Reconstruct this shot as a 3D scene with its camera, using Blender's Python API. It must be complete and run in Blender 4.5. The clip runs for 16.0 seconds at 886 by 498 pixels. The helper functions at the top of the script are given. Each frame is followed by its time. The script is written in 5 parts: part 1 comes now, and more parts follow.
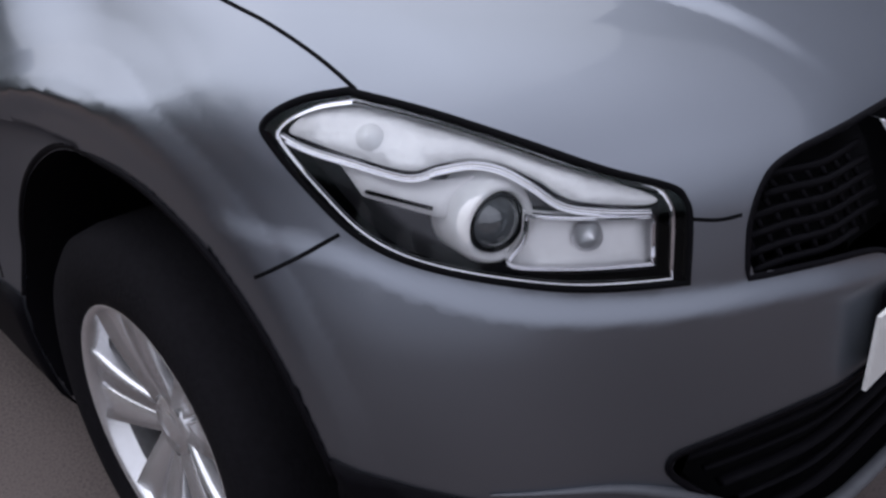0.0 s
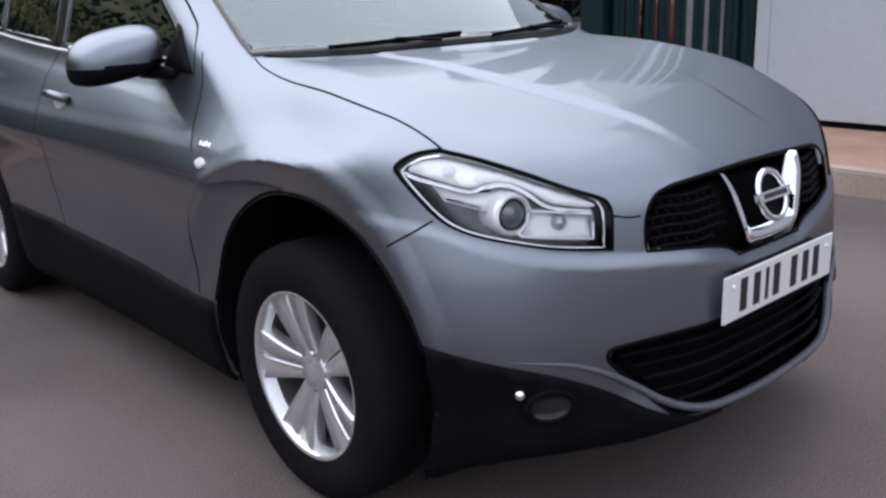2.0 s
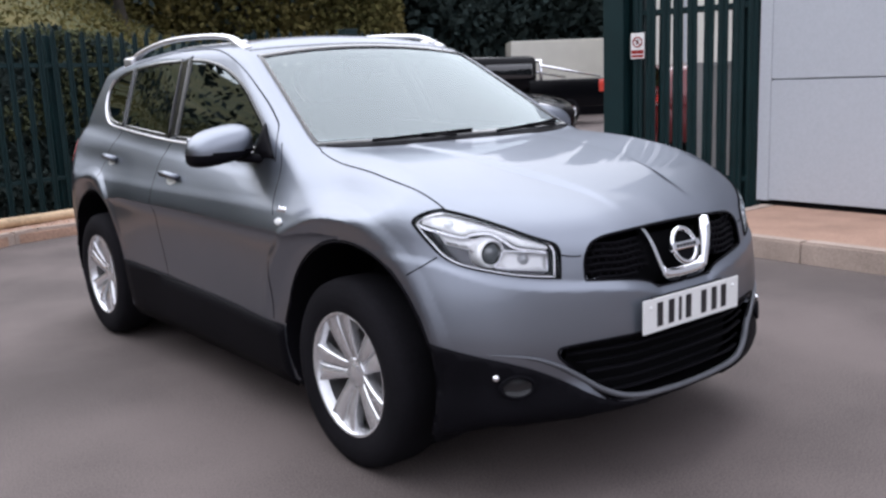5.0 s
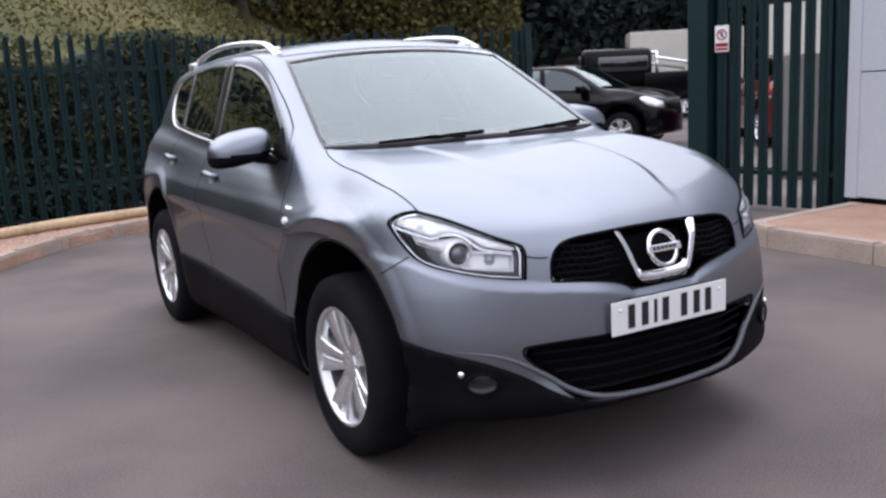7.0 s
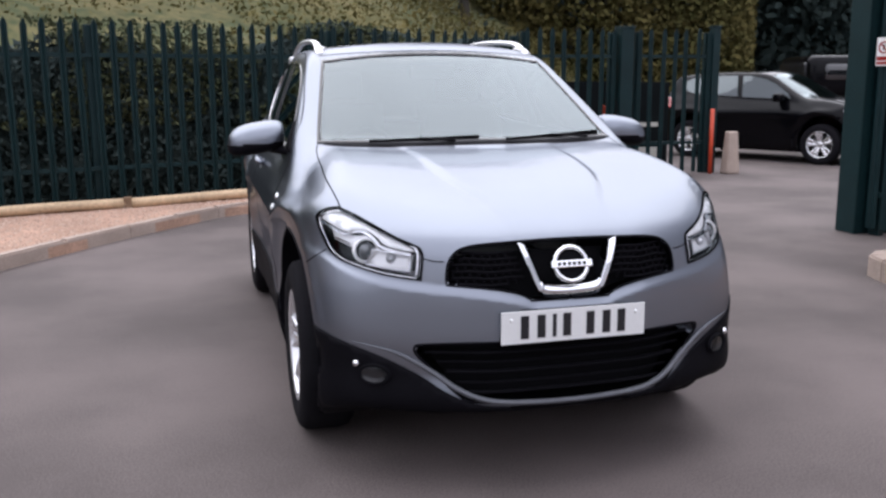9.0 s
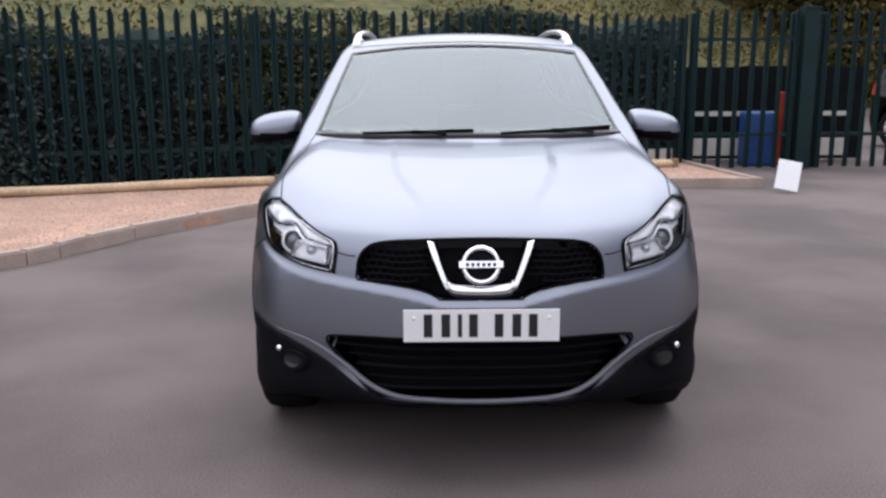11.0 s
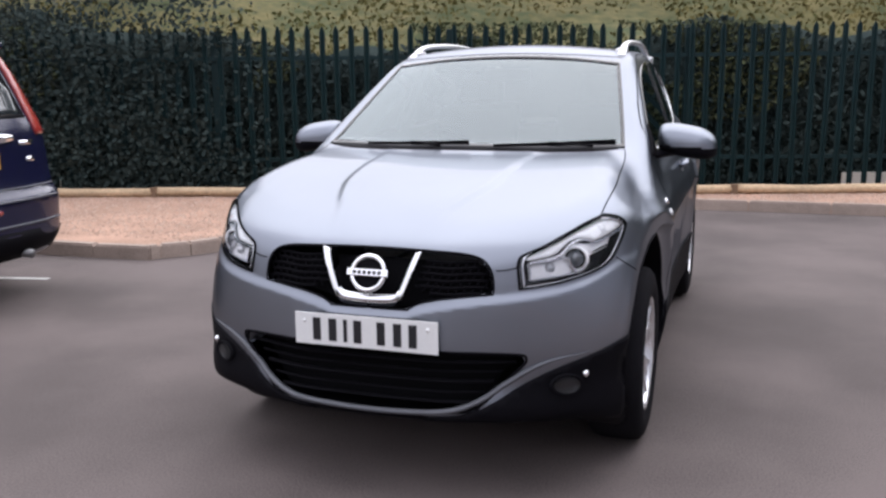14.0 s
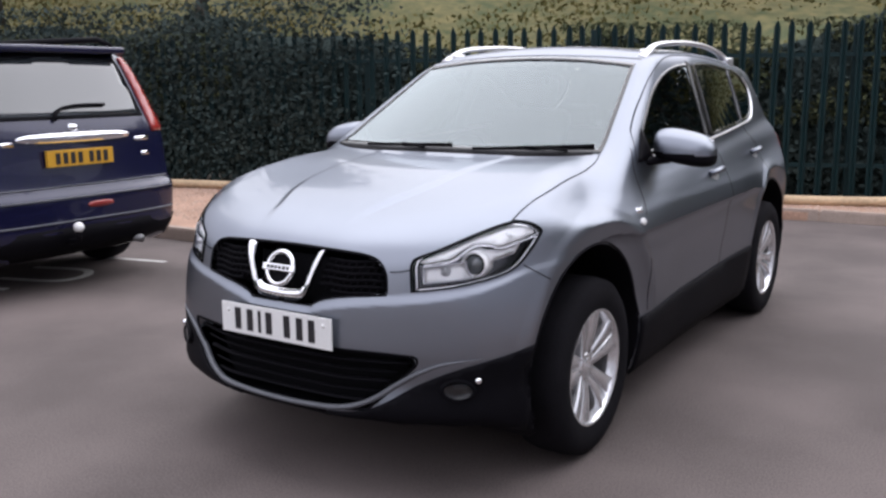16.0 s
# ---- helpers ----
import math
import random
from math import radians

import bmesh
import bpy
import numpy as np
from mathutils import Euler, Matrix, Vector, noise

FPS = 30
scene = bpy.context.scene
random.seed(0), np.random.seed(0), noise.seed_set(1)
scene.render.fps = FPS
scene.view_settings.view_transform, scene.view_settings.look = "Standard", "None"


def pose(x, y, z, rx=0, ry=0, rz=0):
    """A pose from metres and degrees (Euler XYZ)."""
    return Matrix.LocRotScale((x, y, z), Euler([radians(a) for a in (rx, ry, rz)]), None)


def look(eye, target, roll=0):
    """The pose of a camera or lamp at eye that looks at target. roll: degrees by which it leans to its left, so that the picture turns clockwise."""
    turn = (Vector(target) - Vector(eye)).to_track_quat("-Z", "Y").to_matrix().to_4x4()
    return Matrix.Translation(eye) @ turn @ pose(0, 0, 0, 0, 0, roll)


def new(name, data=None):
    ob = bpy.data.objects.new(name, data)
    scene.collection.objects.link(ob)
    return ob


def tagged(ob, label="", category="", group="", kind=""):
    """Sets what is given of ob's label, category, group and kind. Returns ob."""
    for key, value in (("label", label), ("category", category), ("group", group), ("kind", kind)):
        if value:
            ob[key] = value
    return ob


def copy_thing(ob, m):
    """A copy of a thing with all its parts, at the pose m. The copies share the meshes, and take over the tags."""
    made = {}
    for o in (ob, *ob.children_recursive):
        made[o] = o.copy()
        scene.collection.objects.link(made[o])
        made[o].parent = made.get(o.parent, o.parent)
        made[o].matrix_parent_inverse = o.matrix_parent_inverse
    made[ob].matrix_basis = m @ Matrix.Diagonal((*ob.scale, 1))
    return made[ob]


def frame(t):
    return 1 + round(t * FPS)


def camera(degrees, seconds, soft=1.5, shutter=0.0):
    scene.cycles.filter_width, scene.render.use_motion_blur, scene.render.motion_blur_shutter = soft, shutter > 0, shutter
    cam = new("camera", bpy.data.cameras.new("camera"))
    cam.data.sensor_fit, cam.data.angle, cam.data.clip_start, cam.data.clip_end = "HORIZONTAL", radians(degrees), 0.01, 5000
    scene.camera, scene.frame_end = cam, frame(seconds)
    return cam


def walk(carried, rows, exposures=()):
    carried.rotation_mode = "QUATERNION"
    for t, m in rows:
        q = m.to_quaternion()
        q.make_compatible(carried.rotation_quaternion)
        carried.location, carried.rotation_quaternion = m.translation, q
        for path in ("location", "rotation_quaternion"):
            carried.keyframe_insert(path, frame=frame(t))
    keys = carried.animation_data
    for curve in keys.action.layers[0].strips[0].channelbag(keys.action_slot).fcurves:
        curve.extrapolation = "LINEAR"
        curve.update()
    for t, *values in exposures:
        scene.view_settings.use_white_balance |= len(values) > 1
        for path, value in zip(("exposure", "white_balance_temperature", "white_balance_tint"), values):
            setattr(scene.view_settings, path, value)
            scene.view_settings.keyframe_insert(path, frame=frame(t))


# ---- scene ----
from mathutils.geometry import delaunay_2d_cdt as delaunay

cam = camera(52.3, 16.0, 2.6)
PATH = [
    (0, (-1.295, -1.156, 1.229), (-0.069, 0.146, 0.334), -2.2),
    (0.5, (-1.492, -1.275, 1.25), (-0.19, 0.02, 0.46), -1.1),
    (1, (-1.645, -1.454, 1.272), (-0.33, -0.116, 0.577), -1.2),
    (1.5, (-1.803, -1.678, 1.279), (-0.517, -0.276, 0.66), -1.8),
    (2, (-1.998, -1.833, 1.288), (-0.714, -0.404, 0.73), -2.1),
    (2.5, (-2.148, -1.986, 1.312), (-0.854, -0.536, 0.842), -2.1),
    (3, (-2.261, -2.192, 1.333), (-0.996, -0.693, 0.941), -2.5),
    (3.5, (-2.385, -2.315, 1.335), (-1.153, -0.78, 0.979), -2.0),
    (4, (-2.496, -2.402, 1.34), (-1.256, -0.876, 0.973), -2.1),
    (6.5, (-2.335, -2.881, 1.365), (-1.229, -1.255, 1.001), -2.9),
    (7, (-2.134, -2.98, 1.375), (-1.139, -1.285, 1.005), -3.0),
    (7.5, (-1.939, -3.207, 1.403), (-1.065, -1.449, 1.021), -3.4),
    (8, (-1.706, -3.301, 1.384), (-0.95, -1.486, 1.022), -2.3),
    (8.5, (-1.462, -3.382, 1.384), (-0.823, -1.524, 1.013), -1.1),
    (9, (-1.206, -3.555, 1.397), (-0.685, -1.66, 1.027), -0.3),
    (11.5, (-0.013, -3.72, 1.451), (-0.056, -1.766, 1.026), -0.4),
    (12, (0.097, -3.7, 1.446), (0.004, -1.752, 1.006), -0.9),
    (12.5, (0.378, -3.741, 1.466), (0.143, -1.797, 1.059), -2.1),
    (13, (0.638, -3.681, 1.435), (0.303, -1.752, 1.024), 0.2),
    (13.5, (0.888, -3.548, 1.435), (0.42, -1.649, 1.016), 0.8),
    (14, (1.194, -3.521, 1.425), (0.561, -1.661, 1.052), -0.5),
    (14.5, (1.451, -3.451, 1.411), (0.718, -1.626, 1.048), -1.9),
    (15, (1.684, -3.282, 1.411), (0.869, -1.498, 1.019), -0.0),
    (15.5, (1.934, -3.168, 1.4), (0.982, -1.451, 1.02), -0.3),
    (16, (2.187, -3.068, 1.423), (1.103, -1.427, 1.056), -0.5),
]
walk(cam, [(t, look(eye, target, roll)) for t, eye, target, roll in PATH], [(0, -0.68, 6250, 11), (0.5, -0.56, 6230, 10), (1, -0.42, 6200, 10), (2, -0.20, 6200, 10), (3, 0.0, 6200, 10), (4, 0.04, 6270, 10), (6.5, 0.04, 6330, 11), (9, 0.04, 6360, 12), (11.5, 0.02, 6430, 12), (16, 0.02, 6480, 12)])

# ---- light and exposure ----
world = bpy.data.worlds.new("sky")
scene.world = world
world.use_nodes = True
wn = world.node_tree.nodes
sky = wn.new("ShaderNodeTexSky")
sky.sky_type, sky.sun_disc = "NISHITA", False
sky.sun_elevation, sky.sun_rotation = radians(47), radians(-4.4)
sky.air_density, sky.dust_density, sky.ozone_density = 1.0, 4.0, 1.0
haze = wn.new("ShaderNodeMixRGB")
haze.inputs["Fac"].default_value = 0.88
haze.inputs["Color2"].default_value = (19.8, 20.0, 22.3, 1)
world.node_tree.links.new(sky.outputs["Color"], haze.inputs["Color1"])
# an overcast dome: brighter overhead than low down, with soft cloud
wl = world.node_tree.links
way = wn.new("ShaderNodeTexCoord")
parts_of = wn.new("ShaderNodeSeparateXYZ")
wl.new(way.outputs["Generated"], parts_of.inputs[0])
dome = wn.new("ShaderNodeMapRange")
dome.inputs["From Min"].default_value, dome.inputs["From Max"].default_value = 0.0, 1.0
dome.inputs["To Min"].default_value, dome.inputs["To Max"].default_value = 0.72, 1.14
wl.new(parts_of.outputs["Z"], dome.inputs["Value"])
cloud = wn.new("ShaderNodeTexNoise")
cloud.inputs["Scale"].default_value, cloud.inputs["Detail"].default_value = 1.6, 4.0
wl.new(way.outputs["Generated"], cloud.inputs["Vector"])
swirl = wn.new("ShaderNodeMapRange")
swirl.inputs["From Min"].default_value, swirl.inputs["From Max"].default_value = 0.3, 0.7
swirl.inputs["To Min"].default_value, swirl.inputs["To Max"].default_value = 0.82, 1.18
wl.new(cloud.outputs["Fac"], swirl.inputs["Value"])
level = wn.new("ShaderNodeMath")
level.operation = "MULTIPLY"
wl.new(dome.outputs[0], level.inputs[0])
wl.new(swirl.outputs[0], level.inputs[1])
overcast = wn.new("ShaderNodeMixRGB")
overcast.blend_type = "MULTIPLY"
overcast.inputs["Fac"].default_value = 1.0
wl.new(haze.outputs["Color"], overcast.inputs["Color1"])
wl.new(level.outputs[0], overcast.inputs["Color2"])
wl.new(overcast.outputs["Color"], wn["Background"].inputs["Color"])
wn["Background"].inputs["Strength"].default_value = 0.086
sun = new("sun", bpy.data.lights.new("sun", "SUN"))
sun.data.energy, sun.data.angle, sun.data.color = 3.3, radians(110), (0.98, 0.985, 1.0)
sun.matrix_world = look((-0.5, 6.5, 7.0), (0, 0, 0))


# ---- materials ----
def material(name, colour, rough=0.5, metal=0.0, coat=0.0, spread=0.12, scale=6.0, fine=90.0, bump=0.0, bump_scale=120.0, trans=0.0, spec=0.5, second=None, tight=0.3):
    """A surface with its colour varied at two scales, and fine relief."""
    m = bpy.data.materials.new(name)
    m.use_nodes = True
    n, l = m.node_tree.nodes, m.node_tree.links
    b = n["Principled BSDF"]
    b.inputs["Roughness"].default_value, b.inputs["Metallic"].default_value = rough, metal
    b.inputs["Coat Weight"].default_value, b.inputs["Coat Roughness"].default_value = coat, 0.04
    b.inputs["Transmission Weight"].default_value, b.inputs["Specular IOR Level"].default_value = trans, spec
    b.inputs["Base Color"].default_value = (*colour, 1)
    if spread > 0:
        co = n.new("ShaderNodeTexCoord")
        big, small = n.new("ShaderNodeTexNoise"), n.new("ShaderNodeTexNoise")
        big.inputs["Scale"].default_value, small.inputs["Scale"].default_value = scale, fine
        big.inputs["Detail"].default_value, small.inputs["Detail"].default_value = 6, 3
        add = n.new("ShaderNodeMath")
        add.operation = "ADD"
        for tex, slot in ((big, 0), (small, 1)):
            l.new(co.outputs["Object"], tex.inputs["Vector"])
            l.new(tex.outputs["Fac"], add.inputs[slot])
        ramp = n.new("ShaderNodeMapRange")
        ramp.inputs["From Min"].default_value, ramp.inputs["From Max"].default_value = 1 - tight, 1 + tight
        l.new(add.outputs[0], ramp.inputs["Value"])
        mix = n.new("ShaderNodeMixRGB")
        l.new(ramp.outputs[0], mix.inputs["Fac"])
        other = second or [min(1, c * (1 + spread)) for c in colour]
        first = colour if second else [c * (1 - spread) for c in colour]
        mix.inputs["Color1"].default_value, mix.inputs["Color2"].default_value = (*first, 1), (*other, 1)
        l.new(mix.outputs[0], b.inputs["Base Color"])
    if bump > 0:
        co = n.new("ShaderNodeTexCoord")
        tex, rise = n.new("ShaderNodeTexNoise"), n.new("ShaderNodeBump")
        tex.inputs["Scale"].default_value, tex.inputs["Detail"].default_value = bump_scale, 4
        rise.inputs["Strength"].default_value, rise.inputs["Distance"].default_value = bump, 0.01
        l.new(co.outputs["Object"], tex.inputs["Vector"])
        l.new(tex.outputs["Fac"], rise.inputs["Height"])
        l.new(rise.outputs[0], b.inputs["Normal"])
    return m




def car_paint(name, colour, rough=0.42, coat=0.6):
    """Metallic paint: a broad flake sheen with a little body colour under a clear gloss coat."""
    m = bpy.data.materials.new(name)
    m.use_nodes = True
    n, l = m.node_tree.nodes, m.node_tree.links
    n.remove(n["Principled BSDF"])
    body, flake, clear = n.new("ShaderNodeBsdfDiffuse"), n.new("ShaderNodeBsdfGlossy"), n.new("ShaderNodeBsdfGlossy")
    flake.distribution = "BECKMANN"
    flake.inputs["Roughness"].default_value, clear.inputs["Roughness"].default_value = rough, 0.03
    co, grain = n.new("ShaderNodeTexCoord"), n.new("ShaderNodeTexNoise")
    grain.inputs["Scale"].default_value, grain.inputs["Detail"].default_value = 3.0, 6.0
    l.new(co.outputs["Object"], grain.inputs["Vector"])
    tone = n.new("ShaderNodeMixRGB")
    tone.inputs["Color1"].default_value = (*[c * 0.95 for c in colour], 1)
    tone.inputs["Color2"].default_value = (*[c * 1.05 for c in colour], 1)
    l.new(grain.outputs["Fac"], tone.inputs["Fac"])
    l.new(tone.outputs[0], body.inputs["Color"])
    l.new(tone.outputs[0], flake.inputs["Color"])
    under, over = n.new("ShaderNodeMixShader"), n.new("ShaderNodeMixShader")
    under.inputs[0].default_value = 0.92
    l.new(body.outputs[0], under.inputs[1])
    l.new(flake.outputs[0], under.inputs[2])
    fres, share = n.new("ShaderNodeFresnel"), n.new("ShaderNodeMath")
    fres.inputs["IOR"].default_value = 1.5
    share.operation = "MULTIPLY"
    share.inputs[1].default_value = coat
    l.new(fres.outputs[0], share.inputs[0])
    l.new(share.outputs[0], over.inputs[0])
    l.new(under.outputs[0], over.inputs[1])
    l.new(clear.outputs[0], over.inputs[2])
    l.new(over.outputs[0], n["Material Output"].inputs["Surface"])
    return m


PAINT = car_paint("metallic_paint", (0.236, 0.254, 0.292), 0.42, 0.42)
CLAD = material("black_plastic", (0.0050, 0.0047, 0.0064), 0.6, spread=0.2, bump=0.1, bump_scale=500, spec=0.05)
GLOSS = material("gloss_black", (0.012, 0.012, 0.014), 0.12, spread=0.0)
RUBBER = material("tyre_rubber", (0.010, 0.0095, 0.0115), 0.85, spread=0.2, bump=0.2, spec=0.06)
ALLOY = material("alloy", (0.76, 0.76, 0.78), 0.26, 0.78, 0.4, 0.05)
CHROME = material("chrome", (0.85, 0.85, 0.87), 0.06, 1.0, spread=0.0)
# near-black for real gaps, also painted in for shade inside wheels, grille and intake
SHUT = material("gap_and_shade_black", (0.006, 0.006, 0.007), 0.9, spread=0.0, spec=0.03)
CLOTH = material("seat_cloth", (0.05, 0.05, 0.055), 0.9, spread=0.2, bump=0.2)
PLATE = material("plate_white", (0.80, 0.80, 0.79), 0.35, coat=0.3, spread=0.03)
INK = material("plate_black", (0.015, 0.015, 0.018), 0.4, spread=0.0)
ASPHALT = material("asphalt", (0.111, 0.0905, 0.086), 0.86, spread=0.30, scale=0.8, fine=140.0, bump=0.35, bump_scale=160, spec=0.35, tight=0.13)
KERB = material("kerb_concrete", (0.36, 0.285, 0.24), 0.9, spread=0.25, scale=3, bump=0.4)
GRAVEL = material("gravel_bed", (0.40, 0.25, 0.18), 0.95, spread=0.35, scale=2, fine=45, bump=1.0, bump_scale=60)
TIMBER = material("timber", (0.52, 0.38, 0.24), 0.8, spread=0.25, scale=2, fine=30)
GREEN = material("green_steel", (0.0048, 0.019, 0.021), 0.5, 0.0, 0.0, 0.25, 3.0, spec=0.2)
WALLGREY = material("grey_cladding", (0.42, 0.44, 0.48), 0.5, 0.0, 0.0, 0.06, 0.6, 40)
BRICKRED = material("brick_paver", (0.33, 0.205, 0.15), 0.9, spread=0.25, scale=3, fine=60, bump=0.4)
BANK = material("bank_grass", (0.045, 0.058, 0.016), 0.95, scale=0.55, fine=4, bump=0.6, bump_scale=9, second=(0.138, 0.116, 0.042), tight=0.22)
LEAF = material("leaves", (0.020, 0.033, 0.033), 0.8, scale=0.8, fine=5, second=(0.048, 0.064, 0.058), spec=0.1)
BLUEPAINT = material("blue_paint", (0.005, 0.006, 0.034), 0.25, 0.2, 0.5, 0.05)
BLACKPAINT = material("black_paint", (0.002, 0.002, 0.003), 0.15, 0.0, 0.0, 0.05, spec=0.16)
WHITEPAINT = material("white_paint", (0.7, 0.7, 0.7), 0.6, spread=0.15, scale=8)
YELLOW = material("plate_yellow", (0.56, 0.30, 0.025), 0.4, spread=0.03)
RED = material("red_lens", (0.30, 0.025, 0.022), 0.15, coat=0.6, spread=0.0)
BRIGHTRED = material("bright_red_lens", (0.62, 0.06, 0.04), 0.2, coat=0.6, spread=0.0)
BLUEPLASTIC = material("blue_plastic", (0.008, 0.05, 0.19), 0.5, spread=0.1)
ROOFGLOSS = material("roof_glass", (0.010, 0.010, 0.012), 0.03, coat=1.0, spread=0.0, spec=0.8)
SATIN = material("satin_silver", (0.74, 0.74, 0.76), 0.30, 0.8, spread=0.05)
LIP = material("grey_plastic", (0.10, 0.104, 0.118), 0.42, 0.2, spread=0.1)
DISC = material("brake_steel", (0.20, 0.20, 0.205), 0.45, 0.8, spread=0.2)
RIBBED = material("ribbed_reflector", (0.95, 0.95, 0.96), 0.20, 0.0, spread=0.05, scale=25, fine=70, bump=0.12, bump_scale=90)
cells = RIBBED.node_tree.nodes.new("ShaderNodeTexVoronoi")
cells.inputs["Scale"].default_value = 105
place = RIBBED.node_tree.nodes.new("ShaderNodeTexCoord")
RIBBED.node_tree.links.new(place.outputs["Object"], cells.inputs["Vector"])
RIBBED.node_tree.links.new(cells.outputs["Distance"], RIBBED.node_tree.nodes["Bump"].inputs["Height"])
LAMPSILVER = material("lamp_silver", (0.95, 0.95, 0.96), 0.22, 0.0, spread=0.04, scale=12)
BEZEL = material("lamp_bezel", (0.12, 0.12, 0.13), 0.24, 0.8, spread=0.1)
LENSBALL = material("projector_glass", (0.12, 0.13, 0.14), 0.02, 0.3, 1.0, spread=0.0, spec=1.0)
SCRUB = material("scrub_leaves", (0.060, 0.066, 0.022), 0.85, scale=0.5, fine=6, second=(0.15, 0.12, 0.045), spec=0.1)
BRAMBLE = material("bramble_leaves", (0.040, 0.052, 0.026), 0.85, scale=0.9, fine=8, second=(0.095, 0.100, 0.052), spec=0.1)
BARK = material("bark", (0.05, 0.042, 0.034), 0.9, spread=0.3, scale=4, fine=30, bump=0.6, bump_scale=20)
PEBBLE = material("pebbles", (0.33, 0.20, 0.15), 0.9, scale=20, fine=60, second=(0.55, 0.42, 0.33))
TIMBER_OLD = material("old_timber", (0.20, 0.13, 0.08), 0.9, spread=0.3, scale=3, fine=40)
PANELGREY = material("grey_sheet", (0.60, 0.58, 0.57), 0.6, spread=0.08, scale=2)
REDPAINT = material("red_paint", (0.10, 0.006, 0.008), 0.25, 0.2, 0.9, 0.05)
VANWHITE = material("cream_paint", (0.62, 0.60, 0.54), 0.5, spread=0.08, scale=1.5)
PRIVACYDARK = material("dark_window", (0.03, 0.035, 0.04), 0.04, coat=1.0, spread=0.0, spec=0.9)
LINEPAINT = material("worn_line_paint", (0.45, 0.44, 0.42), 0.8, scale=9, fine=60, second=(0.62, 0.61, 0.58), spread=0.2)
SHEET = material("dark_sheet", (0.008, 0.010, 0.011), 0.85, spread=0.2, spec=0.05)
ORANGE = material("orange_paint", (0.55, 0.06, 0.02), 0.5, spread=0.1)


# ---- building helpers ----
def mesh_object(name, verts, faces, mat, parent=None, label="", smooth=True):
    me = bpy.data.meshes.new(name)
    me.from_pydata([tuple(map(float, v)) for v in verts], [], [tuple(map(int, f)) for f in faces])
    me.materials.append(mat)
    if smooth:
        me.polygons.foreach_set("use_smooth", [True] * len(me.polygons))
    ob = new(name, me)
    if parent is not None:
        ob.parent = parent
    if label:
        tagged(ob, label)
    return ob


def part(name, bm, mat, parent=None, label="", smooth=False, bevel=0.0):
    """Links a bmesh as one mesh object."""
    if bevel > 0:
        bmesh.ops.bevel(bm, geom=list(bm.edges), offset=bevel, segments=2, affect="EDGES", profile=0.6)
    bmesh.ops.recalc_face_normals(bm, faces=bm.faces)
    me = bpy.data.meshes.new(name)
    bm.to_mesh(me)
    bm.free()
    me.materials.append(mat)
    if smooth:
        me.polygons.foreach_set("use_smooth", [True] * len(me.polygons))
    ob = new(name, me)
    if parent is not None:
        ob.parent = parent
    if label:
        tagged(ob, label)
    return ob


def box(x0, x1, y0, y1, z0, z1):
    bm = bmesh.new()
    bmesh.ops.create_cube(bm, size=1, matrix=Matrix.LocRotScale(((x0 + x1) / 2, (y0 + y1) / 2, (z0 + z1) / 2), None, (x1 - x0, y1 - y0, z1 - z0)))
    return bm


def lathe(profile, n=48, axis="x", start=0.0, turn=2 * math.pi):
    """A surface of revolution about the x axis; profile: pairs of (along, radius)."""
    bm = bmesh.new()
    full = turn > 6.28
    rings = []
    for k in range(n if full else n + 1):
        a = start + turn * k / n
        rings.append([bm.verts.new((s, r * math.cos(a), r * math.sin(a))) for s, r in profile])
    for k in range(n):
        a, b = rings[k], rings[(k + 1) % len(rings)]
        for i in range(len(profile) - 1):
            bm.faces.new((a[i], b[i], b[i + 1], a[i + 1]))
    return bm


def tube(points, radius, n=10, closed=False, flat=1.0):
    """A round bar along points; flat squeezes it upright."""
    bm = bmesh.new()
    pts = [Vector(p) for p in points]
    rings = []
    for i, p in enumerate(pts):
        t = (pts[(i + 1) % len(pts)] - pts[i - 1]) if closed or 0 < i < len(pts) - 1 else (pts[min(i + 1, len(pts) - 1)] - pts[max(i - 1, 0)])
        t.normalize()
        side = t.cross(Vector((0, 0, 1)))
        if side.length < 0.05:
            side = Vector((1, 0, 0))
        side.normalize()
        up = side.cross(t)
        r = radius[i] if isinstance(radius, (list, tuple)) else radius
        rings.append([bm.verts.new(p + r * (math.cos(2 * math.pi * k / n) * side + flat * math.sin(2 * math.pi * k / n) * up)) for k in range(n)])
    last = len(rings) if closed else len(rings) - 1
    for i in range(last):
        a, b = rings[i], rings[(i + 1) % len(rings)]
        for k in range(n):
            bm.faces.new((a[k], a[(k + 1) % n], b[(k + 1) % n], b[k]))
    if not closed:
        bm.faces.new(rings[0])
        bm.faces.new(rings[-1][::-1])
    return bm


def rounded(pts, closed=True, n=8):
    """A smooth line through the points; a point given twice stays a corner."""
    out, m = [], len(pts)
    P = [np.array(p, float) for p in pts]
    for i in range(m if closed else m - 1):
        p1, p2 = P[i], P[(i + 1) % m]
        if np.allclose(p1, p2):
            continue
        p0 = P[i - 1] if closed or i > 0 else p1
        p3 = P[(i + 2) % m] if closed or i + 2 < m else p2
        m1, m2 = (p2 - p0) / 2, (p3 - p1) / 2
        if np.allclose(p0, p1):
            m1 = (p2 - p1) * 0.6
        if np.allclose(p2, p3):
            m2 = (p2 - p1) * 0.6
        for k in range(n):
            t = k / n
            out.append((2 * t**3 - 3 * t**2 + 1) * p1 + (t**3 - 2 * t**2 + t) * m1 + (-2 * t**3 + 3 * t**2) * p2 + (t**3 - t**2) * m2)
    if not closed:
        out.append(P[-1])
    return np.array(out)


